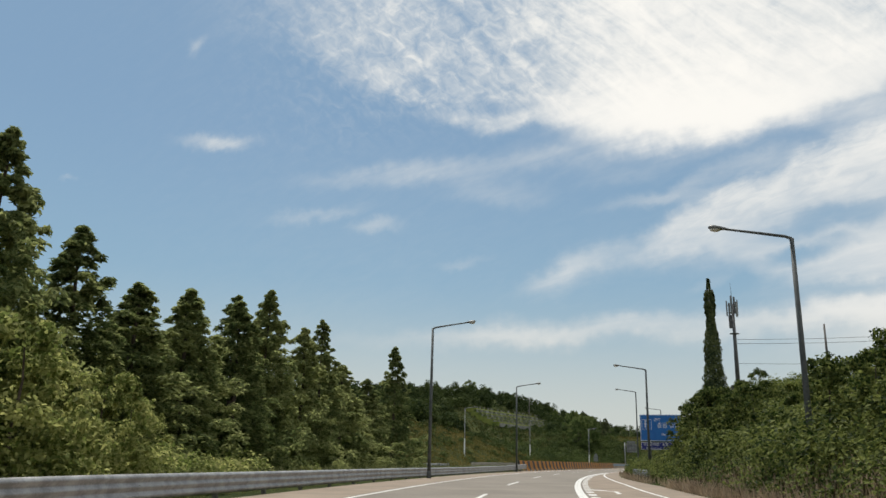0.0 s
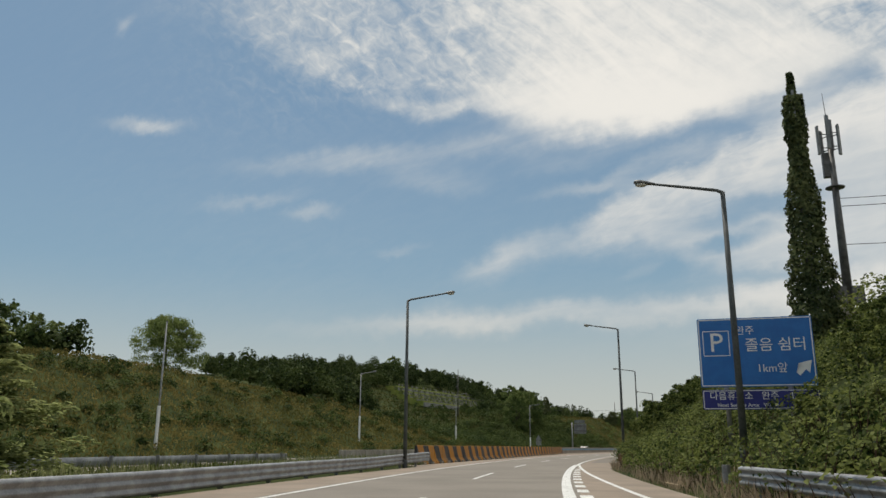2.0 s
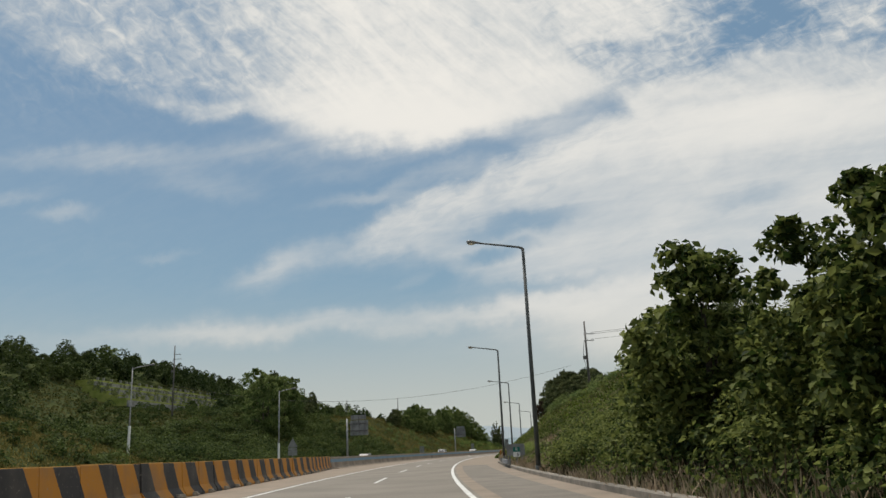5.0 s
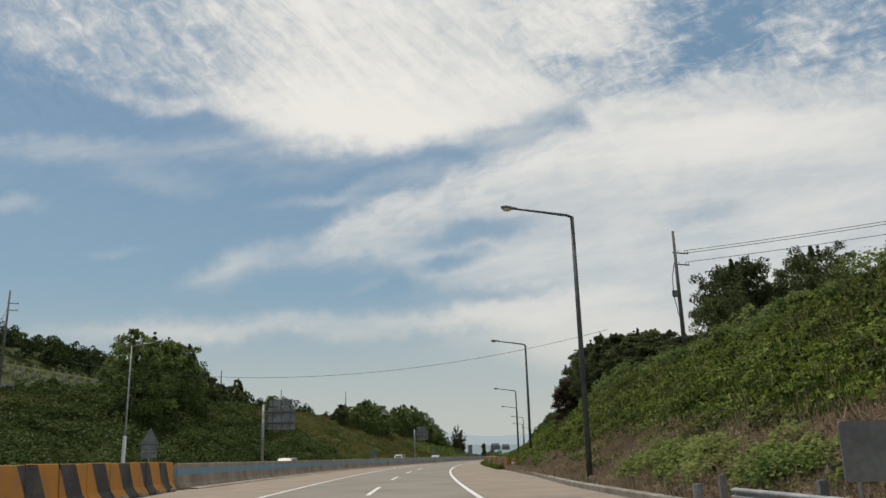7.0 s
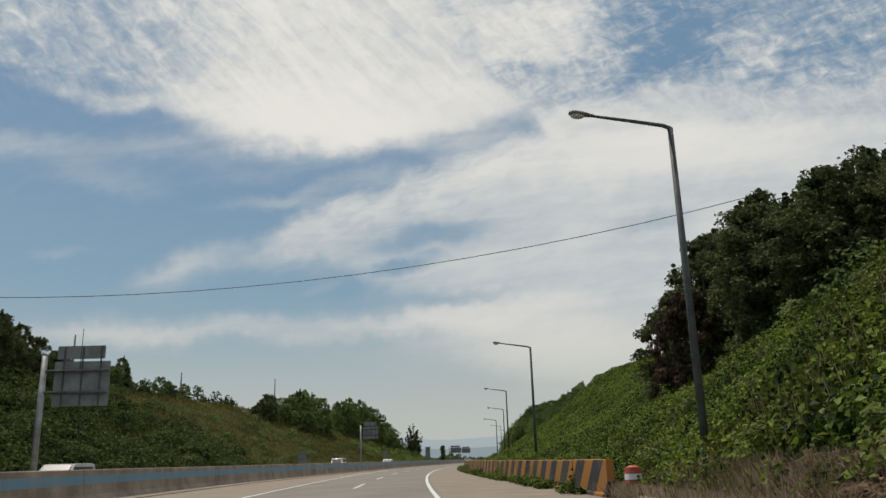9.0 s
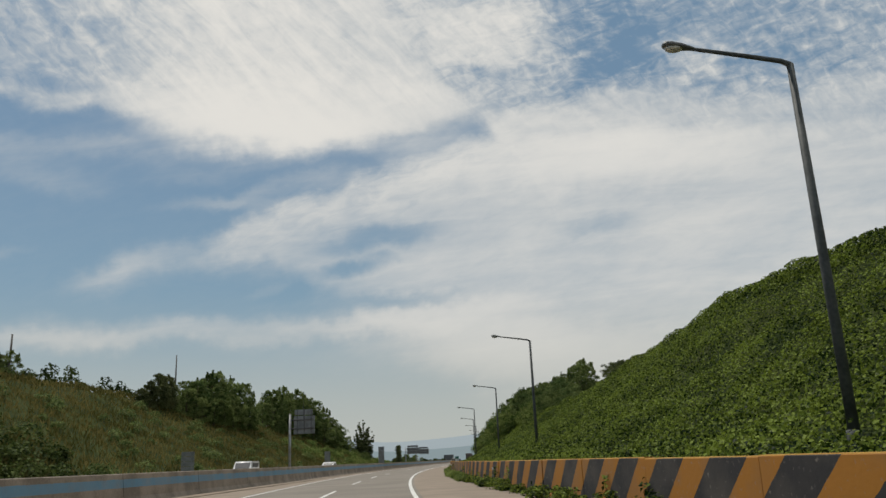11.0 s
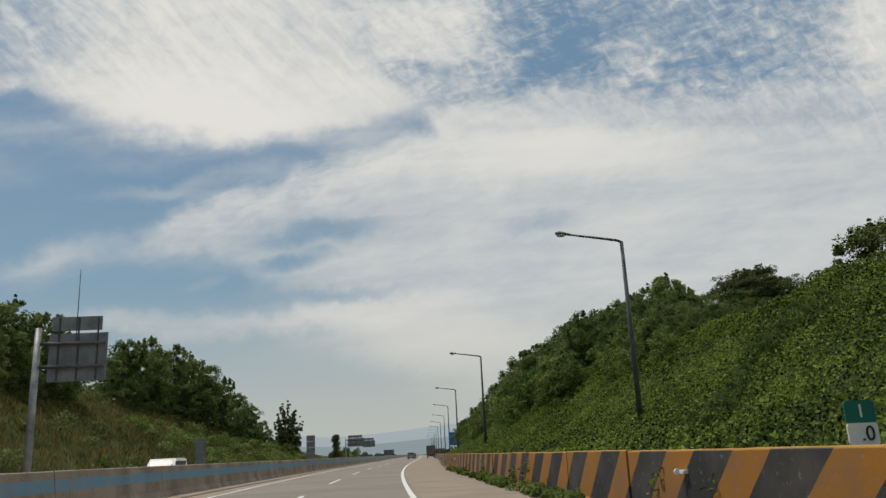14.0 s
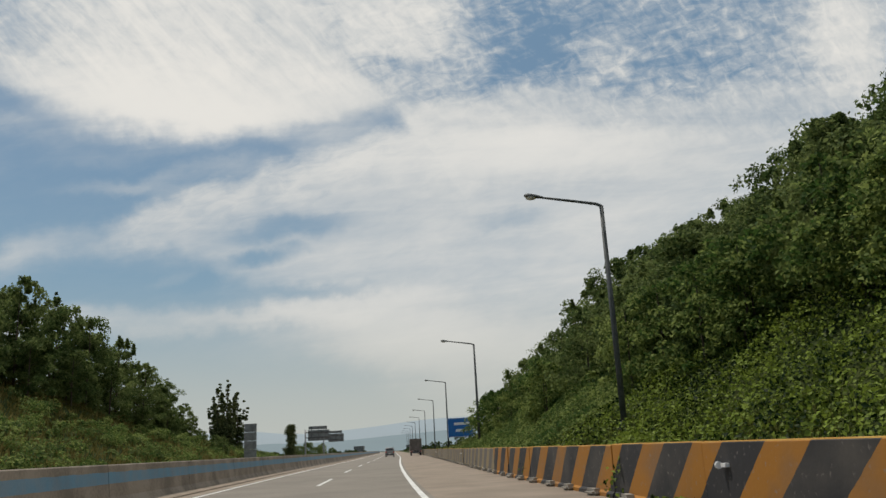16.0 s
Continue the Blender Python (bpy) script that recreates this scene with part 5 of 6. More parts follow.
GROVE_END = ((447.5, -39.8, 15.8), (454.1, -39.3, 19.2), (461.5, -38.8, 20.2), (470, -37.9, 20.3), (477.5, -37.2, 19.7), (484, -36.2, 18.7), (491, -35.2, 16.8), (499, -34.3, 14.6), (505, -33.3, 12.6), (511, -32.2, 9.4), (451, -37, 13.0), (459, -36.2, 14.2), (468, -35.5, 14.2), (476, -34.6, 13.6), (484, -33.4, 12.4), (492, -32.2, 10.8), (500, -31.4, 9.0), (507, -30.2, 7.4), (459, -42, 18.0), (472, -41, 19.0), (486, -39, 16.4))
FILL = tuple((s + 2.6, d - 1.6, top - 1.0) for s, d, top in GROVE_BROAD[:6] + GROVE_END)
for i, (s, d, top) in enumerate(GROVE_DARK + GROVE_BROAD + GROVE_END + FILL):
    mesh = DENSE[i % 3] if i < len(GROVE_DARK) else ROUND[i % 4]
    ob = plant_tree(mesh, s, d, 1.0, i * 37, "dark leafy tree in a grove on the far bank", "trees on the far bank")
    tall = (top - float(height(s, d))) / 7.0
    ob.scale = (max(0.55, min(1.2, tall * 1.1)),) * 2 + (tall,)
for i in range(30):
    s = rng_w.uniform(500, 540)
    plant_tree(ROUND[i % 4], s, rng_w.uniform(-32, -23), float(np.interp(s, (500, 520, 540), (3.0, 1.9, 1.1))) * rng_w.uniform(0.7, 1.1) / 7.0, i * 37, "leafy tree low on the far bank", "trees low on the far bank")
CONIFERS = ((289.5, -43, 19.4), (293.5, -43, 18.8), (297, -43, 18.0), (300.5, -43, 17.0), (304, -43, 16.4), (308, -43, 15.6), (312.5, -43, 14.8), (291, -46, 19.6), (299, -46, 18.0), (306, -46, 16.6), (364.4, -60, 21.4), (362.5, -61, 19.5), (366.5, -60.5, 19.0), (367, -52.2, 17.0))
for i, (s, d, top) in enumerate(CONIFERS):
    plant_tree(DENSE[i % 3], s, d, 1.0, i * 29, "dark ragged conifer on the ridge of the far bank", "conifers on the far bank", None, "conifer").scale = (0.72, 0.72, (top - float(height(s, d))) / 7.0)
for i, (s, d, k) in enumerate(((538.8, -31.6, 1.36), (543, -30.5, 1.1), (535, -32.4, 1.0))):
    plant_tree(FAN, s, d, k, i * 50, "tall narrow poplar with upright branches", "poplars", None, "poplar")
plant_tree(POPLAR, 534.6, -19.5, 0.68, 10, "dark clipped cypress column beside the road", "", None, "cypress")


for i, (s, d, tall) in enumerate(((545, -20, 3.2), (549, -22, 2.6), (560, -21, 3.4), (568, -20.5, 2.6), (585, -22, 4.2), (592, -20, 3.4), (598, -23, 4.6), (612, -21, 3.6), (626, -22, 4.4), (640, -20, 3.2))):
    plant_tree(ROUND[i % 4], s, d, tall / 7.0, i * 67, "low round tree beside the far carriageway", "low trees beside the far carriageway")


def far_wood(name, spots, tall, mat, label, leaves=300, size=0.7, wide=(1.6, 3.8)):
    """A wood seen from afar: separate crowns, each of several clumps."""
    n = len(spots)
    r = wide[0] + (wide[1] - wide[0]) * RNG.random(n) ** 1.6
    h = tall * r / wide[1] * RNG.uniform(0.75, 1.35, n)
    foot = on_slope(spots[:, 0], spots[:, 1])
    c, rr = [], []
    for k in range(6):
        a = RNG.uniform(0, 2 * math.pi, n)
        f = k / 5.0
        out = r * (0.62 - 0.5 * f) * RNG.uniform(0.6, 1.1, n)
        c.append(foot + np.stack([np.cos(a) * out, np.sin(a) * out, h * (0.42 + 0.75 * f)], -1))
        rr.append(r * (0.62 - 0.24 * f) * RNG.uniform(0.8, 1.15, n))
    p, u = shell_points(np.concatenate(c), np.concatenate(rr), leaves // 6, 0.85, 0.6, 0.5)
    return stuff(name, leaf_mesh(name, p, u * 0.9 + np.array([0, 0, 0.3]), RNG.uniform(0.6, 1.3, len(p)) * size, mat), label, "woodland")


def glade(sp):
    """The open hollow in front of the burial terraces."""
    a = np.interp(-sp[:, 1], (45, 55, 70, 85, 100, 112), (200, 214, 240, 268, 296, 318))
    b = np.interp(-sp[:, 1], (45, 55, 70, 85, 100, 112), (236, 258, 318, 352, 372, 360))
    return (sp[:, 0] > a) & (sp[:, 0] < b) & (sp[:, 1] > -101)


sp = np.stack([RNG.uniform(170, 480, 1500), -54 - 92 * RNG.random(1500) ** 1.1], -1)
keep = ~glade(sp) & (sp[:, 0] > 184 + 1.1 * (-70 - sp[:, 1])) & ~((sp[:, 0] > 262) & (sp[:, 1] > -64))
sp = np.concatenate([sp[keep], np.stack([RNG.uniform(270, 470, 330), RNG.uniform(-146, -113, 330)], -1)])
far_wood("hill_wood", sp, 4.6, M["leaf_wood"], "dark green woodland over the hill", 200, 0.72)
sp = np.stack([RNG.uniform(40, 136, 120), RNG.uniform(-84, -61, 120)], -1)
far_wood("bank_wood", sp, 4.6, M["leaf_wood"], "green trees behind the far bank", 160, 0.78)
sp = np.stack([RNG.uniform(205, 385, 260), RNG.uniform(-79, -50, 260)], -1)
far_wood("hill_foot_bushes", sp[glade(sp) | (sp[:, 0] > 275)], 1.5, M["leaf_bank"], "low bushes at the hill's foot", 200, 0.34, (0.6, 1.8))
carpet("hill_grass", 30000, (200, 385), lambda s: s * 0 - 104, lambda s: s * 0 - 46, 0.55, M["bank_grass"], "rough grass over the hill's foot", 0.4)
sp = np.stack([RNG.uniform(560, 1400, 420), np.where(RNG.random(420) < 0.5, RNG.uniform(-140, -30, 420), RNG.uniform(12, 120, 420))], -1)
far_wood("plain_trees", sp, 2.2, M["leaf_wood"], "far trees and hedges on the plain", 72, 1.0)
for i, (s, d, k) in enumerate(((370, -136, 1.75), (377, -132, 1.4), (362, -130, 1.2), (373, -89.3, 1.0), (134, -68, 0.8), (128, -66, 0.9), (139, -70, 0.75), (104, -66, 1.2), (110, -68, 1.3), (98, -64, 1.1))):
    plant_tree(ROUND[i % 4], s, d, k, i * 71, "large round tree standing out on the hill", "tall trees on the hill")

plant_tree(WILLOW, 208, -107, 1.0, 20, "broad weeping willow with hanging pale green branches on the hill", "", 17.5, "willow")


# ---------------------------------------------------------------- hill terraces
def terraces():
    holder = empty("grave_terraces", local(338, -80, 0), "mown green burial terraces with low stones on the hill", "terraces")
    inv = holder.matrix_world.inverted()
    for k in range(5):
        d = -80 - 4.6 * k
        s = np.linspace(292 + 4 * k, 356 + 5 * k, 12)
        x, y = at(s, np.full(12, d))
        z = float(np.max(height(s, np.full(12, d)))) + 0.2
        prof = [(2.6, -1.7), (2.3, 0.0), (-2.3, 0.0), (-2.6, -1.7)]
        ob = extrude_along("terrace", s, np.full(12, d), prof, M["lawn"], None, "", z)
        ob.parent, ob.matrix_parent_inverse = holder, inv
        wall = extrude_along("stone_wall", s, np.full(12, d + 2.75), [(0.2, -1.9), (0.1, -0.5), (-0.2, -0.5), (-0.3, -1.9)], M["grave_stone"], None, "low rubble wall", z)
        wall.parent, wall.matrix_parent_inverse = holder, inv
        stone = None
        for q in np.arange(295 + 4 * k, 355 + 5 * k, 3.1):
            if stone is None:
                stone = part("stone", box(0.6, 0.4, 0.9, pose(0, 0, 0.45), 0.06), M["grave_stone"])
                o = stone
            else:
                o = new("stone", stone.data)
            o.matrix_world = local(float(q) + random.uniform(-0.9, 0.9), d + random.uniform(0.4, 1.6), z, random.uniform(-20, 20))
            o.parent, o.matrix_parent_inverse = holder, inv
        hedge = None
        for q in np.arange(293 + 4 * k, 356 + 5 * k, 4.4):
            if hedge is None:
                pts, out = shell_points(np.array([[0, 0, 0.7]]), np.array([0.9]), 150, 1.0, 0.5)
                hedge = leaf_mesh("hedge_bush", pts, out, np.full(len(pts), 0.3), M["leaf_pine"])
            o = new("hedge_bush", hedge)
            o.matrix_world = local(float(q) + random.uniform(-0.9, 0.9), d - 1.2, z)
            o.parent, o.matrix_parent_inverse = holder, inv


terraces()


# ---------------------------------------------------------------- signs
def glyphs(words, size):
    """A flat mesh of some words, starting at the origin."""
    cu = bpy.data.curves.new("letter", "FONT")
    cu.body, cu.size, cu.align_x, cu.align_y = words, size, "LEFT", "CENTER"
    cu.extrude, cu.resolution_u = 0.004, 3
    tmp = new("letter", cu)
    dg = bpy.context.evaluated_depsgraph_get()
    dg.update()
    me = bpy.data.meshes.new_from_object(tmp.evaluated_get(dg))
    bpy.data.objects.remove(tmp)
    bpy.data.curves.remove(cu)
    return me


def lettering(words, size, mat, m, parent, name="letter"):
    """One small raised mesh for each character, centred on a pose."""
    def reach(text):
        me = glyphs(text + "|", size)
        x = max(v.co.x for v in me.vertices)
        bpy.data.meshes.remove(me)
        return x
    bar = reach("")
    starts = [reach(words[:i]) - bar for i in range(len(words) + 1)]
    for ch, x in zip(words, starts):
        if ch == " ":
            continue
        me = glyphs(ch, size)
        me.materials.clear()
        me.materials.append(mat)
        ob = new(name, me)
        ob.parent = parent
        ob.matrix_local = m @ Matrix.Translation((x - starts[-1] / 2, 0, 0))




def plate(name, w, h, m, mat, parent, label="", depth=0.03, radius=0.06):
    bm = bmesh.new()
    seg = 4
    pts = []
    for cx, cz, a0 in ((w / 2 - radius, h / 2 - radius, 0), (-w / 2 + radius, h / 2 - radius, 90), (-w / 2 + radius, -h / 2 + radius, 180), (w / 2 - radius, -h / 2 + radius, 270)):
        for k in range(seg + 1):
            a = radians(a0 + 90 * k / seg)
            pts.append((cx + radius * math.cos(a), cz + radius * math.sin(a)))
    front = [bm.verts.new((a, -depth / 2, b)) for a, b in pts]
    back = [bm.verts.new((a, depth / 2, b)) for a, b in pts]
    bm.faces.new(front)
    bm.faces.new(back[::-1])
    n = len(pts)
    for k in range(n):
        bm.faces.new((front[k], front[(k + 1) % n], back[(k + 1) % n], back[k]))
    ob = part(name, bm, mat, parent, label)
    ob.matrix_local = m
    return ob


def rim(name, w, h, m, mat, parent, wide=0.035, y=-0.02):
    """Four thin strips just proud of a sign face."""
    bm = bmesh.new()
    for sx, sz, cx, cz in ((w, wide, 0, h / 2), (w, wide, 0, -h / 2), (wide, h - wide, w / 2, 0), (wide, h - wide, -w / 2, 0)):
        b2 = box(sx, 0.008, sz, pose(cx, y, cz))
        me = bpy.data.meshes.new("strip")
        b2.to_mesh(me)
        b2.free()
        bm.from_mesh(me)
        bpy.data.meshes.remove(me)
    ob = part(name, bm, mat, parent)
    ob.matrix_local = m
    return ob


def rest_sign(s, d, z_low, small=False, k=1.0):
    """Blue rest-area board over a narrow indigo board on two posts."""
    holder = empty("rest_area_sign", local(s, d, 0, -8 if not small else 0), "blue rest-area road sign with white writing on two posts", "road sign")
    W, H = 4.0 * k, 2.55 * k
    zc = z_low + 0.82 * k + H / 2
    for x in (-1.1 * k, 1.1 * k):
        part("post", tube([(x, 0.14, float(height(s, d)) - 0.5), (x, 0.14, zc + H / 2 - 0.1)], 0.09 * k, 10), M["galvanised"], holder, smooth=True)
    board = plate("board", W, H, pose(0, 0, zc), M["sign_blue"], holder, "blue board")
    rim("border", W - 0.1 * k, H - 0.1 * k, pose(0, 0, 0), M["white"], board, 0.035 * k)
    on = lambda x, z: pose(x * k, -0.022, z * k, 90, 0, 0)
    rim("frame_line", 0.92 * k, 0.92 * k, pose(-1.36 * k, 0, 0.34 * k), M["white"], board, 0.03 * k)
    lettering("P", 1.0 * k, M["white"], on(-1.36, 0.34), board)
    lettering("완주", 0.36 * k, M["white"], on(-0.32, 0.78), board)
    lettering("졸음 쉼터", 0.54 * k, M["white"], on(0.70, 0.22), board)
    lettering("1km앞", 0.40 * k, M["white"], on(0.52, -0.62), board)
    bm = bmesh.new()
    arrow = [(-0.28, -0.17), (-0.17, -0.28), (0.05, -0.06), (0.17, -0.18), (0.27, 0.27), (-0.18, 0.17), (-0.06, 0.05)]
    vs = [bm.verts.new((a * k, -0.022, b * k)) for a, b in arrow]
    bm.faces.new(vs)
    bmesh.ops.triangulate(bm, faces=bm.faces[:])
    ar = part("arrow", bm, M["white"], board)
    ar.matrix_local = pose(1.6 * k, 0, -0.62 * k)
    low = plate("lower_board", W, 0.72 * k, pose(0.02, 0, z_low + 0.36 * k), M["sign_indigo"], holder, "dark indigo board")
    rim("border", W - 0.08 * k, 0.64 * k, pose(0, 0, 0), M["white"], low, 0.025 * k)
    lettering("다음휴게소   완주    11km", 0.33 * k, M["white"], on(0, 0.12), low)
    lettering("Next Service Area   Wanju", 0.19 * k, M["white"], on(-0.45, -0.2), low)
    return holder


rest_sign(81.3, 7.0, 2.65)


def far_blue_sign(s, d):
    holder = empty("direction_sign", local(s, d, 0), "blue road sign on posts far along the road", "road sign")
    part("post", tube([(-0.7, 0.1, 0), (-0.7, 0.1, 5.0)], 0.08, 8), M["galvanised"], holder)
    part("post", tube([(0.7, 0.1, 0), (0.7, 0.1, 5.0)], 0.08, 8), M["galvanised"], holder)
    b = plate("board", 3.6, 2.6, pose(0, 0, 3.9), M["sign_blue"], holder)
    rim("border", 3.5, 2.5, pose(0, 0, 0), M["white"], b, 0.04)
    part("text_bar", box(2.4, 0.01, 0.35, pose(0.3, -0.025, 0.5)), M["white"], b)
    part("text_bar", box(1.6, 0.01, 0.35, pose(0.1, -0.025, -0.4)), M["white"], b)


far_blue_sign(501.7, 8.6)


def km_post(s, d, z, top, bottom, k=1.0):
    """Small green and white distance plate on a post."""
    holder = empty("distance_marker", local(s, d, 0), "small green and white distance plate on a post", "road sign")
    part("post", tube([(0, 0.05, min(0.0, float(height(s, d)))), (0, 0.05, z + 0.4 * k)], 0.035, 8), M["galvanised"], holder)
    up = plate("upper_plate", 0.62 * k, 0.42 * k, pose(0, 0, z + 0.21 * k), M["sign_green"], holder, "green half", 0.02, 0.04)
    dn = plate("lower_plate", 0.62 * k, 0.42 * k, pose(0, 0, z - 0.215 * k), M["white"], holder, "white half", 0.02, 0.04)
    lettering(top, 0.36 * k, M["white"], pose(0, -0.016, 0, 90, 0, 0), up)
    lettering(bottom, 0.40 * k, M["black"], pose(0.05, -0.016, 0, 90, 0, 0), dn)


km_post(350.3, 4.24, 1.37, "1", ".0", 0.57)
km_post(181.5, 4.5, 1.06, "0", ".8", 0.78)


def grey_panel(s, d, z):
    holder = empty("sign_panel", local(s, d, 0), "plain grey metal panel standing in dry grass", "panel")
    for x in (-0.45, 0.45):
        part("leg", tube([(x, 0.04, 0.0), (x, 0.04, z)], 0.03, 8), M["galvanised"], holder)
    plate("panel", 1.35, 0.85, pose(0, 0, z), M["panel_back"], holder)


grey_panel(185.6, 4.75, 1.2)


def sign_from_behind(s, d, post_d, z_lo, z_hi, w, rod=0.0):
    """A cantilever sign seen from its back: panels, ribs, two tubes and a post."""
    holder = empty("overhead_sign", local(s, post_d, 0), "grey back of a cantilevered road sign on a steel post", "road sign")
    part("post", tube([(0, 0, -0.3), (0, 0, z_hi - 0.6)], [0.20, 0.16], 12), M["galvanised"], holder, smooth=True)
    x0 = d - post_d
    main_h = (z_hi - z_lo) * 0.74
    if rod:
        part("rod", tube([(x0 - 0.1, 0.1, z_hi - 1.5), (x0 - 0.1, 0.1, rod)], [0.03, 0.015], 6), M["dark_metal"], holder)
    part("panel", box(w, 0.05, main_h, pose(x0, 0.22, z_lo + main_h / 2), 0.01), M["panel_back"], holder, "weathered aluminium panel")
    part("panel", box(w * 0.86, 0.05, (z_hi - z_lo) * 0.22, pose(x0 - w * 0.04, 0.22, z_hi - (z_hi - z_lo) * 0.11), 0.01), M["panel_back"], holder, "weathered aluminium panel")
    for f in (0.30, 0.78):
        zz = z_lo + main_h * f
        part("arm", tube([(0, 0, zz), (x0 + w * 0.48, 0, zz)], 0.085, 10), M["dark_metal"], holder, smooth=True)
    for x in (-0.33, 0.0, 0.33):
        part("rib", box(0.07, 0.09, z_hi - z_lo - 0.1, pose(x0 + w * x, 0.15, (z_hi + z_lo) / 2)), M["dark_metal"], holder)


sign_from_behind(270.0, -20.6, -22.8, 4.95, 8.55, 3.3, 9.6)
sign_from_behind(383.7, -16.8, -18.8, 5.75, 9.15, 3.0, 11.7)
sign_from_behind(556.0, -16.5, -19.2, 4.0, 6.9, 4.4)
sign_from_behind(600.0, -16.0, -19.2, 4.2, 7.0, 4.0)


def back_board(s, d, w, z0, z1, label, slats=5):
    holder = empty("roadside_board", local(s, d, 0), label, "road sign")
    for x in (-w * 0.3, w * 0.3):
        part("leg", tube([(x, 0, -0.3), (x, 0, z1)], 0.05, 8), M["galvanised"], holder)
    n = slats
    for k in range(n):
        h = (z1 - z0) / n
        part("slat", box(w, 0.04, h - 0.04, pose(0, -0.06, z0 + h * (k + 0.5))), M["panel_back"], holder)


back_board(502.7, -20.7, 1.7, 1.2, 5.9, "tall grey roadside board seen from behind", 4)
back_board(425.0, -16.8 - 4.0, 1.1, 1.2, 3.9, "slatted grey chevron board seen from behind")
back_board(352.0, -22.8, 1.3, 0.8, 3.2, "slatted grey chevron board seen from behind")


def warning_triangle(s, d):
    holder = empty("warning_sign", local(s, d, 0), "grey back of a triangular warning sign with a plate", "road sign")
    part("post", tube([(0, 0, -0.2), (0, 0, 4.2)], 0.045, 8), M["galvanised"], holder)
    bm = bmesh.new()
    pts = [(-0.75, 2.9), (0.75, 2.9), (0, 4.2)]
    f = [bm.verts.new((a, -0.07, b)) for a, b in pts]
    g = [bm.verts.new((a, -0.04, b)) for a, b in pts]
    bm.faces.new(f)
    bm.faces.new(g[::-1])
    for k in range(3):
        bm.faces.new((f[k], f[(k + 1) % 3], g[(k + 1) % 3], g[k]))
    part("triangle", bm, M["panel_back"], holder)
    for k in range(3):
        part("plate", box(1.3, 0.03, 0.32, pose(0, -0.06, 2.66 - 0.36 * k)), M["panel_back"], holder)


warning_triangle(240.0, -24.6)


# ---------------------------------------------------------------- masts, poles, wires
def ivy_tower(s, d):
    zg = float(height(s, d))
    top = 22.9
    holder = empty("ivy_mast", local(s, d, zg), "slender mast wrapped in a cone of dark ivy", "mast")
    h = top - zg
    part("mast", tube([(0, 0, -0.5), (0, 0, h)], [0.35, 0.06], 10), M["dark_metal"], holder)
    n = 14000
    f = RNG.random(n) ** 1.15
    rad = np.interp(f, (0, 0.06, 0.3, 0.55, 0.72, 0.78, 0.9, 0.905, 1.0), (1.35, 1.35, 1.05, 0.75, 0.42, 0.55, 0.55, 0.26, 0.12))
    ang = RNG.uniform(0, 2 * math.pi, n)
    wob = 1 + 0.22 * np.sin(ang * 3 + f * 37) * np.sin(f * 61 + ang)
    r = rad * wob * RNG.uniform(0.75, 1.08, n)
    keep = (f < 0.9) | (RNG.random(n) < 0.45)
    p = np.stack([np.cos(ang) * r, np.sin(ang) * r, f * h], -1)[keep]
    u = np.stack([np.cos(ang), np.sin(ang), 0 * ang + 0.2], -1)[keep]
    ob = new("ivy", leaf_mesh("ivy", p, u, RNG.uniform(0.16, 0.32, len(p)), M["leaf_pine"]))
    ob.parent = holder
    ob["label"] = "dark ivy leaves"
    for a in (20, 140, 260):
        part("antenna", box(0.22, 0.14, 1.9, pose(0.42 * math.cos(radians(a)), 0.42 * math.sin(radians(a)), h * 0.865, 0, 0, a), 0.03), M["panel_back"], holder)


ivy_tower(96.3, 13.6)


def antenna_mast(s, d):
    zg = float(height(s, d))
    holder = empty("antenna_mast", local(s, d, zg), "steel telephone mast with grey panel antennas", "mast")
    h = 23.1 - zg
    part("pole", tube([(0, 0, 0), (0, 0, h * 0.45), (0, 0, h - 2.6)], [0.30, 0.22, 0.15], 12), M["dark_metal"], holder, smooth=True)
    part("rod", tube([(0.0, 0, h - 2.8), (-0.1, 0, h)], [0.035, 0.012], 6), M["dark_metal"], holder)
    for i, (a, z, r, l) in enumerate(((0, 3.1, 0.55, 1.9), (60, 2.7, 0.5, 2.1), (130, 3.3, 0.55, 1.8), (190, 3.2, 0.7, 1.9), (250, 2.8, 0.5, 2.2), (310, 3.4, 0.62, 1.9))):
        x, y = r * math.cos(radians(a)), r * math.sin(radians(a))
        part("antenna", box(0.24, 0.13, l, pose(x, y, h - z, 0, 0, a + 90), 0.03), M["panel_back"], holder, "grey panel antenna")
        part("bracket", tube([(0, 0, h - z + 0.4), (x, y, h - z + 0.4)], 0.03, 6), M["dark_metal"], holder)
        part("bracket", tube([(0, 0, h - z - 0.5), (x, y, h - z - 0.5)], 0.03, 6), M["dark_metal"], holder)
    for z, r in ((h - 5.2, 0.2), (h - 4.4, 0.28)):
        part("radio_box", box(0.45, 0.35, 0.8, pose(-0.3, 0.1, z), 0.03), M["dark_metal"], holder)
    bm = bmesh.new()
    bmesh.ops.create_cone(bm, segments=18, radius1=0.55, radius2=0.55, depth=0.06, cap_ends=True)
    bmesh.ops.translate(bm, vec=(0, 0, h - 6.3), verts=bm.verts)
    part("ring", bm, M["dark_metal"], holder)
    for x in (-0.5, 0.45):
        part("cabinet", box(0.7, 0.6, 1.1, pose(x, -0.1, 2.1), 0.03), M["dark_metal"], holder)
    for x in (-0.7, 0.5, 1.3):
        part("drum", tube([(x, -0.5, -0.2), (x, -0.5, 1.3)], 0.45, 14), M["panel_back"], holder)


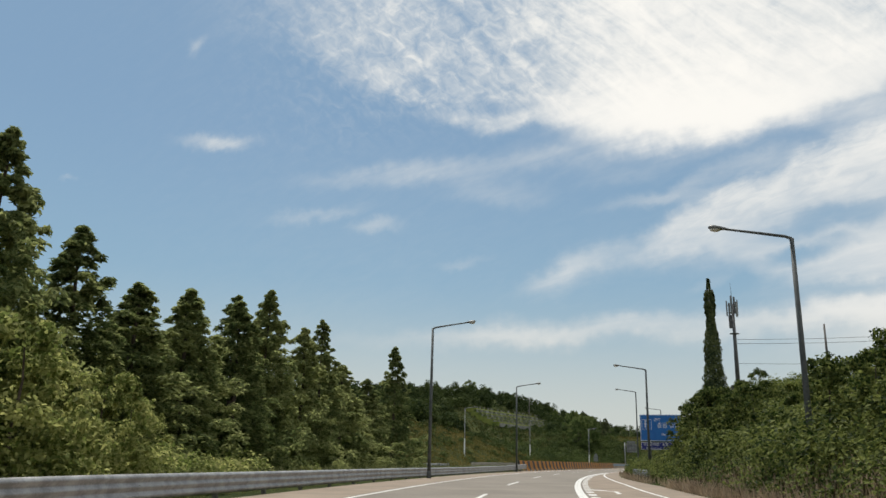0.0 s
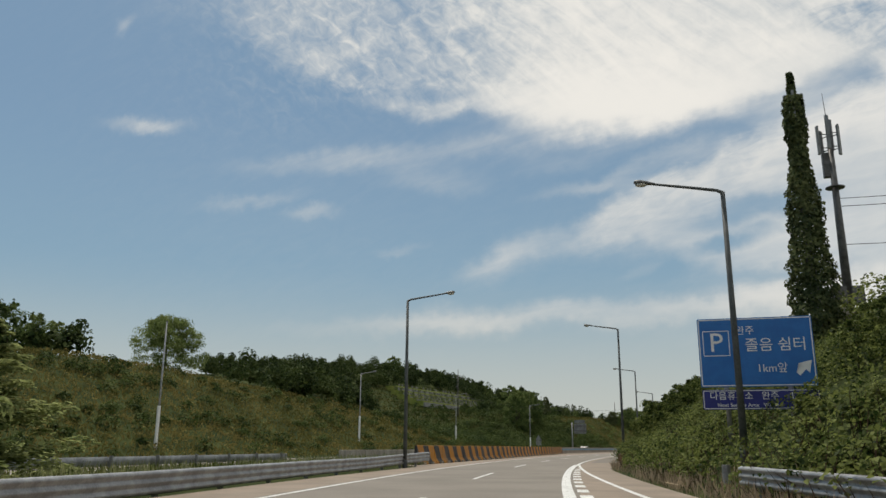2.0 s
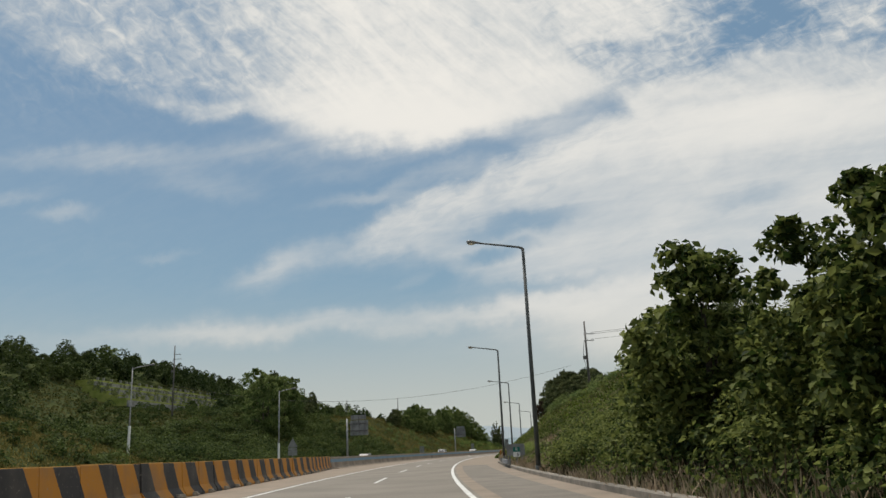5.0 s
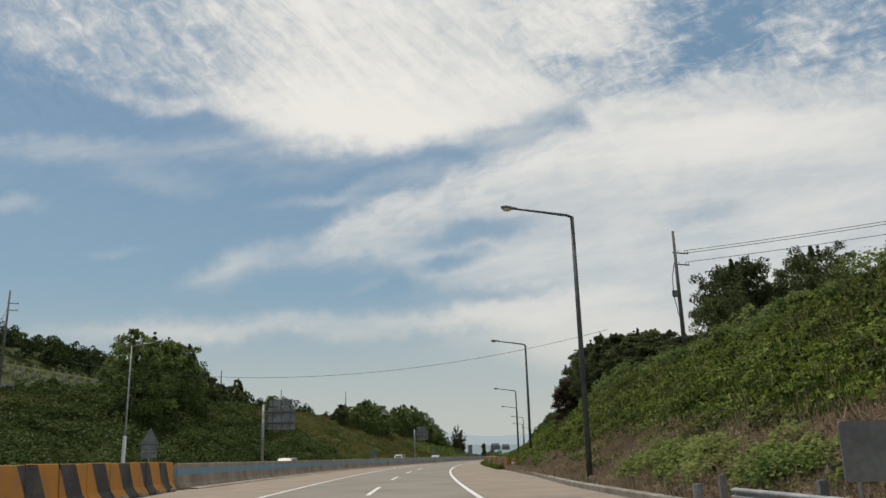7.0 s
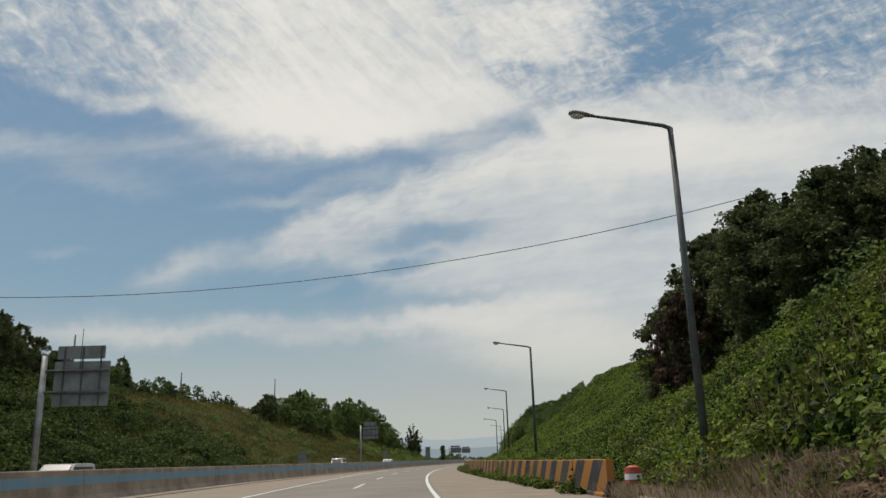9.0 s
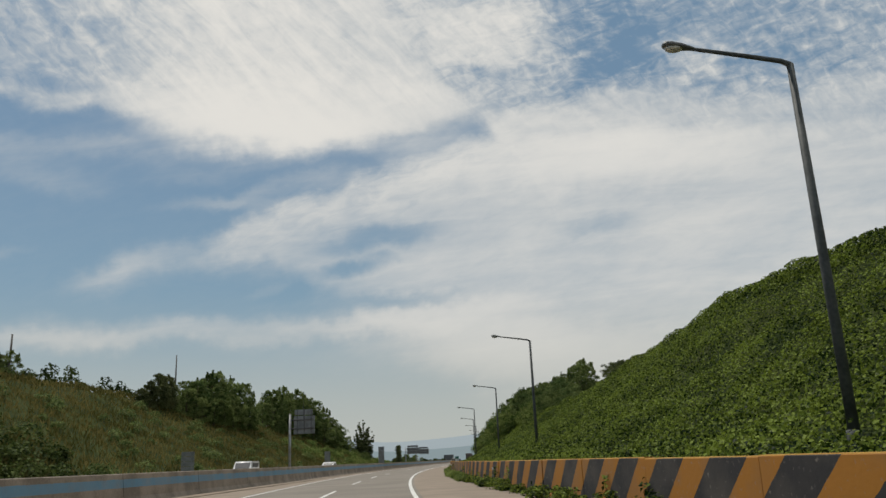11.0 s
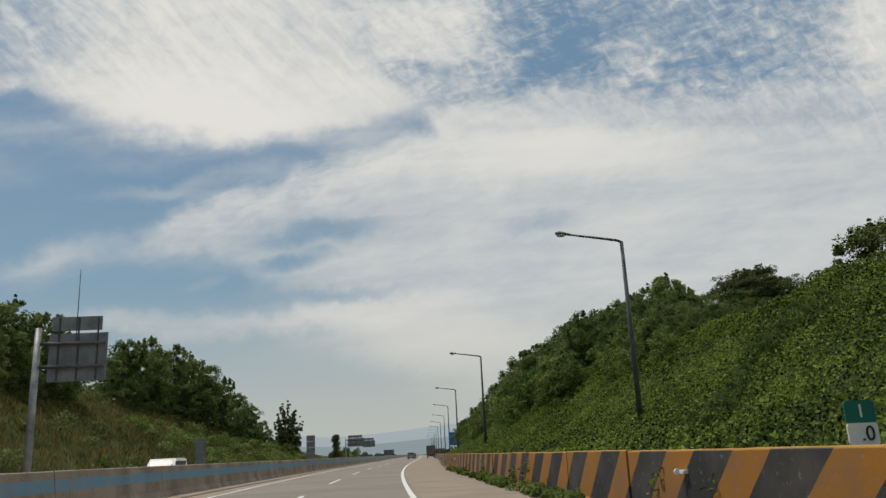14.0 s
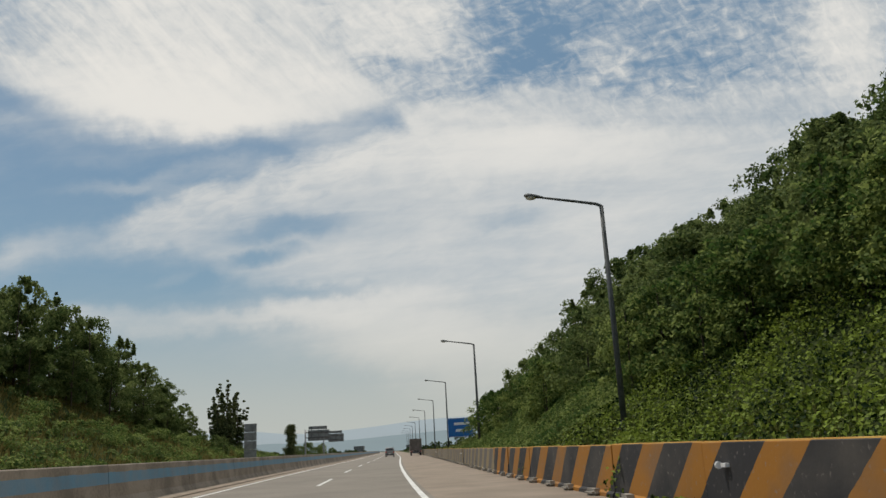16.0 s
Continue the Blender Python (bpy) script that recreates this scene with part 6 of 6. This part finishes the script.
antenna_mast(100.0, 16.5)
bm = box(5.5, 4.0, 3.0, pose(0, 0, 0), 0.15)
block = part("concrete_block", bm, M["concrete"])
block.matrix_world = local(99.5, 17.2, float(height(99.5, 16.5)) - 0.7)
tagged(block, "dark stained concrete footing on the bank", "footing")


def utility_pole(s, d, top, label="concrete utility pole with crossarms and insulators", lean=0.0, arms=True):
    zg = float(height(s, d))
    holder = empty("utility_pole", local(s, d, zg, 20), label, "utility pole", "utility poles")
    h = top - zg
    part("pole", tube([(0, 0, -0.5), (0, 0, h)], [0.19, 0.10], 10), M["wood_pole"], holder, smooth=True)
    if arms:
        for z in (h - 1.7, h - 2.6):
            part("crossarm", box(1.4, 0.08, 0.08, pose(0.5, 0, z)), M["dark_metal"], holder)
            for x in (0.3, 0.9, 1.15):
                part("insulator", tube([(x, 0, z), (x, 0, z + 0.25)], [0.05, 0.03], 8), M["white"], holder)
        part("cable_loop", tube([(-0.15, 0, h - 2.5), (-0.45, 0, h - 3.6), (-0.5, 0, h - 5.0), (-0.2, 0, h - 6.6)], 0.03, 6), M["wire"], holder)
        part("cable_box", box(0.4, 0.25, 0.5, pose(-0.35, 0, h - 4.9), 0.03), M["dark_metal"], holder)
    return holder


utility_pole(231.7, 17.5, 17.6)
utility_pole(95.6, 25.7, 17.1, "bare utility pole behind the bank", 0, False)
utility_pole(326, -48.3, 19.0, "bare utility pole on the far bank", 0, False)
utility_pole(364.8, -48.9, 18.3, "bare utility pole on the far bank", 0, False)
utility_pole(407.0, -44.2, 21.2, "bare utility pole on the far bank", 0, False)
utility_pole(271.2, -56.7, 23.5, "utility pole with crossarms on the hill")


def wire(a, b, sag, label, r=0.022):
    pts = []
    for k in range(25):
        f = k / 24
        p = Vector(a).lerp(Vector(b), f)
        p.z -= sag * 4 * f * (1 - f)
        pts.append(p)
    ob = part("wire", tube(pts, r, 5), M["wire"])
    tagged(ob, label, "cable", "overhead wires")


def place(s, d, z):
    x, y = at(s, d)
    return (float(x), float(y), z)


wire(place(271.2, -56.7, 16.0), place(262, 18, 14.7), 4.5, "black overhead cable crossing the road")
for dz in (-1.55, -1.75, -2.45):
    wire(place(231.7, 18.3, 17.6 + dz), place(205, 62, 20.0 + dz), 0.8, "thin black overhead wire between poles")
for dz in (0.0, 0.5, -2.4):
    wire(place(100.0, 16.6, 15.6 + dz), place(92, 50, 15.9 + dz), 0.5, "thin black overhead wire between poles")


def far_lamp_pole(s, d, top, lit=True):
    zg = float(height(s, d))
    holder = empty("street_lamp", local(s, d, zg), "slim grey steel pole with a pale painted foot", "street lamp", "street lamps on the far side")
    h = top - zg
    part("pole", tube([(0, 0, -0.3), (0, 0, h)], [0.11, 0.06], 8), M["galvanised"], holder, smooth=True)
    part("foot", tube([(0, 0, -0.2), (0, 0, 3.6)], 0.15, 10), M["white"], holder, "pale wrapped foot")
    part("cap", tube([(0, 0, h - 0.02), (0, 0, h + 0.08)], 0.08, 8), M["lamp_head"], holder)
    if lit:
        part("arm", tube([(0, 0, h - 0.2), (0.5, 0, h + 0.02), (2.0, 0, h + 0.22)], [0.06, 0.05, 0.04], 8), M["galvanised"], holder, smooth=True)
        part("lamp_head", tube([(1.85, 0, h + 0.2), (2.0, 0, h + 0.22), (2.4, 0, h + 0.26), (2.5, 0, h + 0.27)], [0.05, 0.12, 0.13, 0.05], 10), M["lamp_head"], holder, smooth=True)


for s, d in ((114.0, -36), (163.0, -36), (212.5, -36)):
    far_lamp_pole(s, d, 12.0, s > 120)
far_lamp_pole(239.5, -26.5, 11.0)


# ---------------------------------------------------------------- vehicles
def wheel(parent, x, y, r):
    w = part("wheel", tube([(x - 0.1, y, r), (x + 0.1, y, r)], r, 16), M["rubber"], parent)
    part("rim", tube([(x - 0.11, y, r), (x + 0.11, y, r)], r * 0.6, 12), M["galvanised"], w)


def car(s, d, turn, paint, label, length=4.6, width=1.82, tall=1.65, kind="suv"):
    """x across, y ahead; the cabin tapers."""
    holder = empty("car" if kind != "van" else "van", local(s, d, 0.0, turn), label, "car", "cars on the road")
    L2 = length / 2
    side = {"suv": [(-L2, 0.45), (-L2 + 0.02, 1.0), (-L2 + 0.25, tall - 0.05), (-L2 + 0.8, tall), (0.35, tall - 0.02), (1.15, 1.02), (L2 - 0.15, 0.88), (L2, 0.6), (L2 - 0.05, 0.35), (-L2 + 0.1, 0.3)],
            "van": [(-L2, 0.4), (-L2 + 0.02, tall - 0.1), (-L2 + 0.2, tall), (0.9, tall), (1.6, 1.15), (L2 - 0.1, 0.95), (L2, 0.5), (L2 - 0.05, 0.3), (-L2 + 0.1, 0.3)]}[kind]
    bm = bmesh.new()
    rows = []
    for f in (-1, -0.86, 0.86, 1):
        row = []
        for (y, z) in side:
            inset = 0.16 * max(0, (z - 1.0)) if abs(f) == 1 else 0.0
            row.append(bm.verts.new((f * width / 2 - (math.copysign(inset, f)), y * (0.985 if abs(f) == 1 else 1), z * (0.985 if abs(f) == 1 else 1))))
        rows.append(row)
    n = len(side)
    for r0, r1 in zip(rows, rows[1:]):
        for k in range(n):
            bm.faces.new((r0[k], r0[(k + 1) % n], r1[(k + 1) % n], r1[k]))
    bm.faces.new(rows[0][::-1])
    bm.faces.new(rows[-1])
    bmesh.ops.bevel(bm, geom=[e for e in bm.edges], offset=0.05, segments=2, affect="EDGES", clamp_overlap=True)
    part("body", bm, paint, holder, "", True)
    part("rear_window", box(width * 0.74, 0.03, 0.42, pose(0, -L2 + 0.10, tall - 0.38, -12), 0.01), M["glass"], holder, "dark glass")
    part("windscreen", box(width * 0.76, 0.03, 0.72, pose(0, 0.77 if kind == "suv" else 1.27, (tall + 1.0) / 2 + (0.02 if kind == "suv" else 0.10), 52 if kind == "suv" else 39.5), 0.01), M["glass"], holder, "dark glass")
    for f in (-1, 1):
        part("side_window", box(0.03, length * 0.5, 0.4, pose(f * (width / 2 - 0.045), -0.45, tall - 0.38, 0, f * 9), 0.01), M["glass"], holder, "dark glass")
        part("tail_lamp", box(0.16, 0.05, 0.34, pose(f * width * 0.42, -L2 - 0.005, 0.95), 0.01), M["tail_red"], holder)
        part("headlight", box(0.32, 0.08, 0.14, pose(f * width * 0.36, L2 - 0.08, 0.76), 0.01), M["lens"], holder)
        for y in (-length * 0.3, length * 0.31):
            wheel(holder, f * (width / 2 - 0.12), y, 0.34)
    part("bumper", box(width * 0.95, 0.12, 0.26, pose(0, -L2 - 0.02, 0.48), 0.03), M["dark_metal"], holder)
    part("number_plate", box(0.46, 0.02, 0.11, pose(0, -L2 - 0.085, 0.62)), M["white"], holder)
    return holder


car(556, -2.0, 0, M["car_silver"], "silver-brown off-road car seen from behind in the lane", 4.6, 1.85, 1.85)
car(600, -1.9, 0, M["car_dark"], "dark car far ahead in the lane")
car(352, -17.0, 180, M["car_white"], "white van passing on the far carriageway", 5.0, 1.9, 2.0, "van")
car(394, -15.0, 180, M["car_white"], "white car passing on the far carriageway", 4.6, 1.85, 1.75)
car(264, -18.5, 180, M["car_silver"], "silver car passing on the far carriageway", 4.6, 1.8, 1.62)


def truck(s, d, turn, label, body_mat, tall=3.2, length=7.5, cab=None):
    holder = empty("truck", local(s, d, 0, turn), label, "truck")
    part("cargo_box", box(2.35, length - 2.0, tall - 1.0, pose(0, -1.0, 1.0 + (tall - 1.0) / 2), 0.06), body_mat, holder)
    part("cab", box(2.2, 1.8, 2.1, pose(0, length / 2 - 0.95, 1.55), 0.18), cab or M["car_white"], holder)
    part("windscreen", box(1.9, 0.05, 0.8, pose(0, length / 2 - 0.03, 2.05), 0.01), M["glass"], holder)
    part("chassis", box(1.0, length, 0.25, pose(0, 0, 0.75)), M["dark_metal"], holder)
    part("rear_bumper", box(2.2, 0.12, 0.2, pose(0, -length / 2 - 0.02, 0.6)), M["dark_metal"], holder)
    for x in (-0.95, 0.95):
        part("tail_lamp", box(0.35, 0.05, 0.14, pose(x, -length / 2 - 0.1, 0.85)), M["tail_red"], holder)
        for y in (-length * 0.3, length * 0.33):
            wheel(holder, x, y, 0.45)


truck(556, 3.3, 0, "brown canvas-covered truck parked on the shoulder", M["canvas"], 3.3)


def drum(s, d):
    holder = empty("traffic_drum", local(s, d, 0), "faded red and white plastic traffic drum", "traffic drum")
    for k in range(5):
        r0 = 0.30 - 0.012 * k
        part("band", tube([(0, 0, 0.18 * k), (0, 0, 0.18 * k + 0.17)], [r0, r0 - 0.01], 16), M["drum_red"] if k % 2 == 0 else M["white"], holder)
    part("cap", tube([(0, 0, 0.9), (0, 0, 0.95)], [0.2, 0.1], 12), M["drum_red"], holder)


drum(246.6, 5.75)


def delineator(s, d, z):
    holder = empty("delineator", local(s, d, z), "small white reflector bracket on the barrier", "reflector", "reflectors on the barriers")
    part("bracket", box(0.10, 0.16, 0.06, pose(0.03, -0.08, 0), 0.005), M["white"], holder)
    part("reflector", tube([(-0.03, 0.03, 0.0), (-0.03, 0.07, 0.0)], 0.055, 12), M["white"], holder)


for q in (308.6, 354.4, 401.4, 448.0, 495.0):
    delineator(q, float(PAVE(q)) - 0.06, 0.80)


# ---------------------------------------------------------------- growth over the creeper
bushes("creeper_mounds", 330, (256, 420), (0.8, 13.5), R_TOE, (0.3, 0.8), 190, 0.125, M["leaf_vine"], "rounded mounds of creeper over buried shrubs", 0.75, 0.1)
for i, (s, d, tall) in enumerate(((367.6, 9.8, 0.9), (368.6, 10.8, 1.2), (369.8, 11.8, 1.1), (371, 12.8, 1.35), (372, 13.8, 1.1), (372.8, 14.7, 1.4), (373.2, 15.6, 1.3), (373, 16.5, 1.5), (372.4, 17.3, 1.3), (379, 12.9, 1.2), (352, 10.5, 1.0), (341, 11.5, 0.9))):
    plant_tree(SMALL_DARK[i % 2], s, d, tall / 4.0, i * 53, "dark low shrub standing out of the creeper", "shrubs in the creeper", None, "shrub")
bushes("barrier_foot_weeds", 60, (344, 374), (-1.5, -1.1), R_TOE, (0.14, 0.34), 150, 0.10, M["leaf_tree"], "grey-green weeds along the barrier's foot", 0.75)
bushes("barrier_front_weeds", 60, (318, 346), (-1.55, -1.2), R_TOE, (0.2, 0.5), 190, 0.10, M["leaf_tree"], "grey-green weeds along the barrier's foot", 0.7)


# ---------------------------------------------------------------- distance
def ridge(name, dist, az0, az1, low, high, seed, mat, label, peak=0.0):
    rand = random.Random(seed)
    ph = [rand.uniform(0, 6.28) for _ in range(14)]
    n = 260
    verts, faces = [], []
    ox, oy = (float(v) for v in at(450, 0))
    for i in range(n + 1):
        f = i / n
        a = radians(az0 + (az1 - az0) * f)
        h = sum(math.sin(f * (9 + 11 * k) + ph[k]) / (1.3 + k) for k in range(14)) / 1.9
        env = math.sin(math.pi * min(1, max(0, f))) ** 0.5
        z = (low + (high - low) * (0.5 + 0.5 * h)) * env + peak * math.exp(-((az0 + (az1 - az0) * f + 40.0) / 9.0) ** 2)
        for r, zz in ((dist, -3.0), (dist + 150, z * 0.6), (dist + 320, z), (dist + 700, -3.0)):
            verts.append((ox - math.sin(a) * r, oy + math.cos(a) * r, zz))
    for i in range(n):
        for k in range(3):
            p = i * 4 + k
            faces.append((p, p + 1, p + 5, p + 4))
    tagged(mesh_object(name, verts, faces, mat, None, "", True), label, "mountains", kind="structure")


# Air haze is put into the surface as an even blue-grey emission.
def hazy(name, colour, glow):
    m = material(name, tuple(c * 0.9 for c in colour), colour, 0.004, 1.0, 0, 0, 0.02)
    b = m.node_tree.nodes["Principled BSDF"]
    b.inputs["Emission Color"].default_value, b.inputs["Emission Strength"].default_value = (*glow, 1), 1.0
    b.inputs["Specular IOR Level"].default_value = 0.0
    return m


ridge("backdrop_mountains_far", 3000, -80, 30, 70, 118, 3, hazy("far_mountains_haze_glow", (0.05, 0.07, 0.09), (0.335, 0.385, 0.405)), "pale blue hazy mountains on the horizon", 45.0)
ridge("backdrop_mountains", 2300, -78, 28, 22, 60, 8, hazy("near_mountains_haze_glow", (0.05, 0.07, 0.08), (0.215, 0.265, 0.285)), "blue-grey hazy hills on the horizon", 20.0)


def tower_block(s, d, w, depth, tall, storeys, label):
    holder = empty("apartment_block", local(s, d, -0.5, random.uniform(-20, 20)), label, "building", "far apartment blocks")
    part("wall", box(w, depth, tall, pose(0, 0, tall / 2), 0.05), M["grave_stone"], holder)
    part("roof", box(w + 0.4, depth + 0.4, 0.6, pose(0, 0, tall + 0.3), 0.05), M["concrete"], holder)
    pane = None
    cols = max(3, int(w / 3.2))
    for i in range(storeys):
        for k in range(cols):
            m = pose((k + 0.5) / cols * w - w / 2, -depth / 2 - 0.02, (i + 0.5) * tall / storeys)
            if pane is None:
                pane = part("window", box(w / cols * 0.6, 0.06, tall / storeys * 0.5), M["glass"], holder)
                o = pane
            else:
                o = new("window", pane.data)
                o.parent = holder
            o.matrix_local = m


random.seed(4)
for s, d, w, tall in ((2060, -70, 20, 13), (2110, 40, 22, 11)):
    tower_block(s, d, w, 12, tall, 10, "grey apartment block far away")
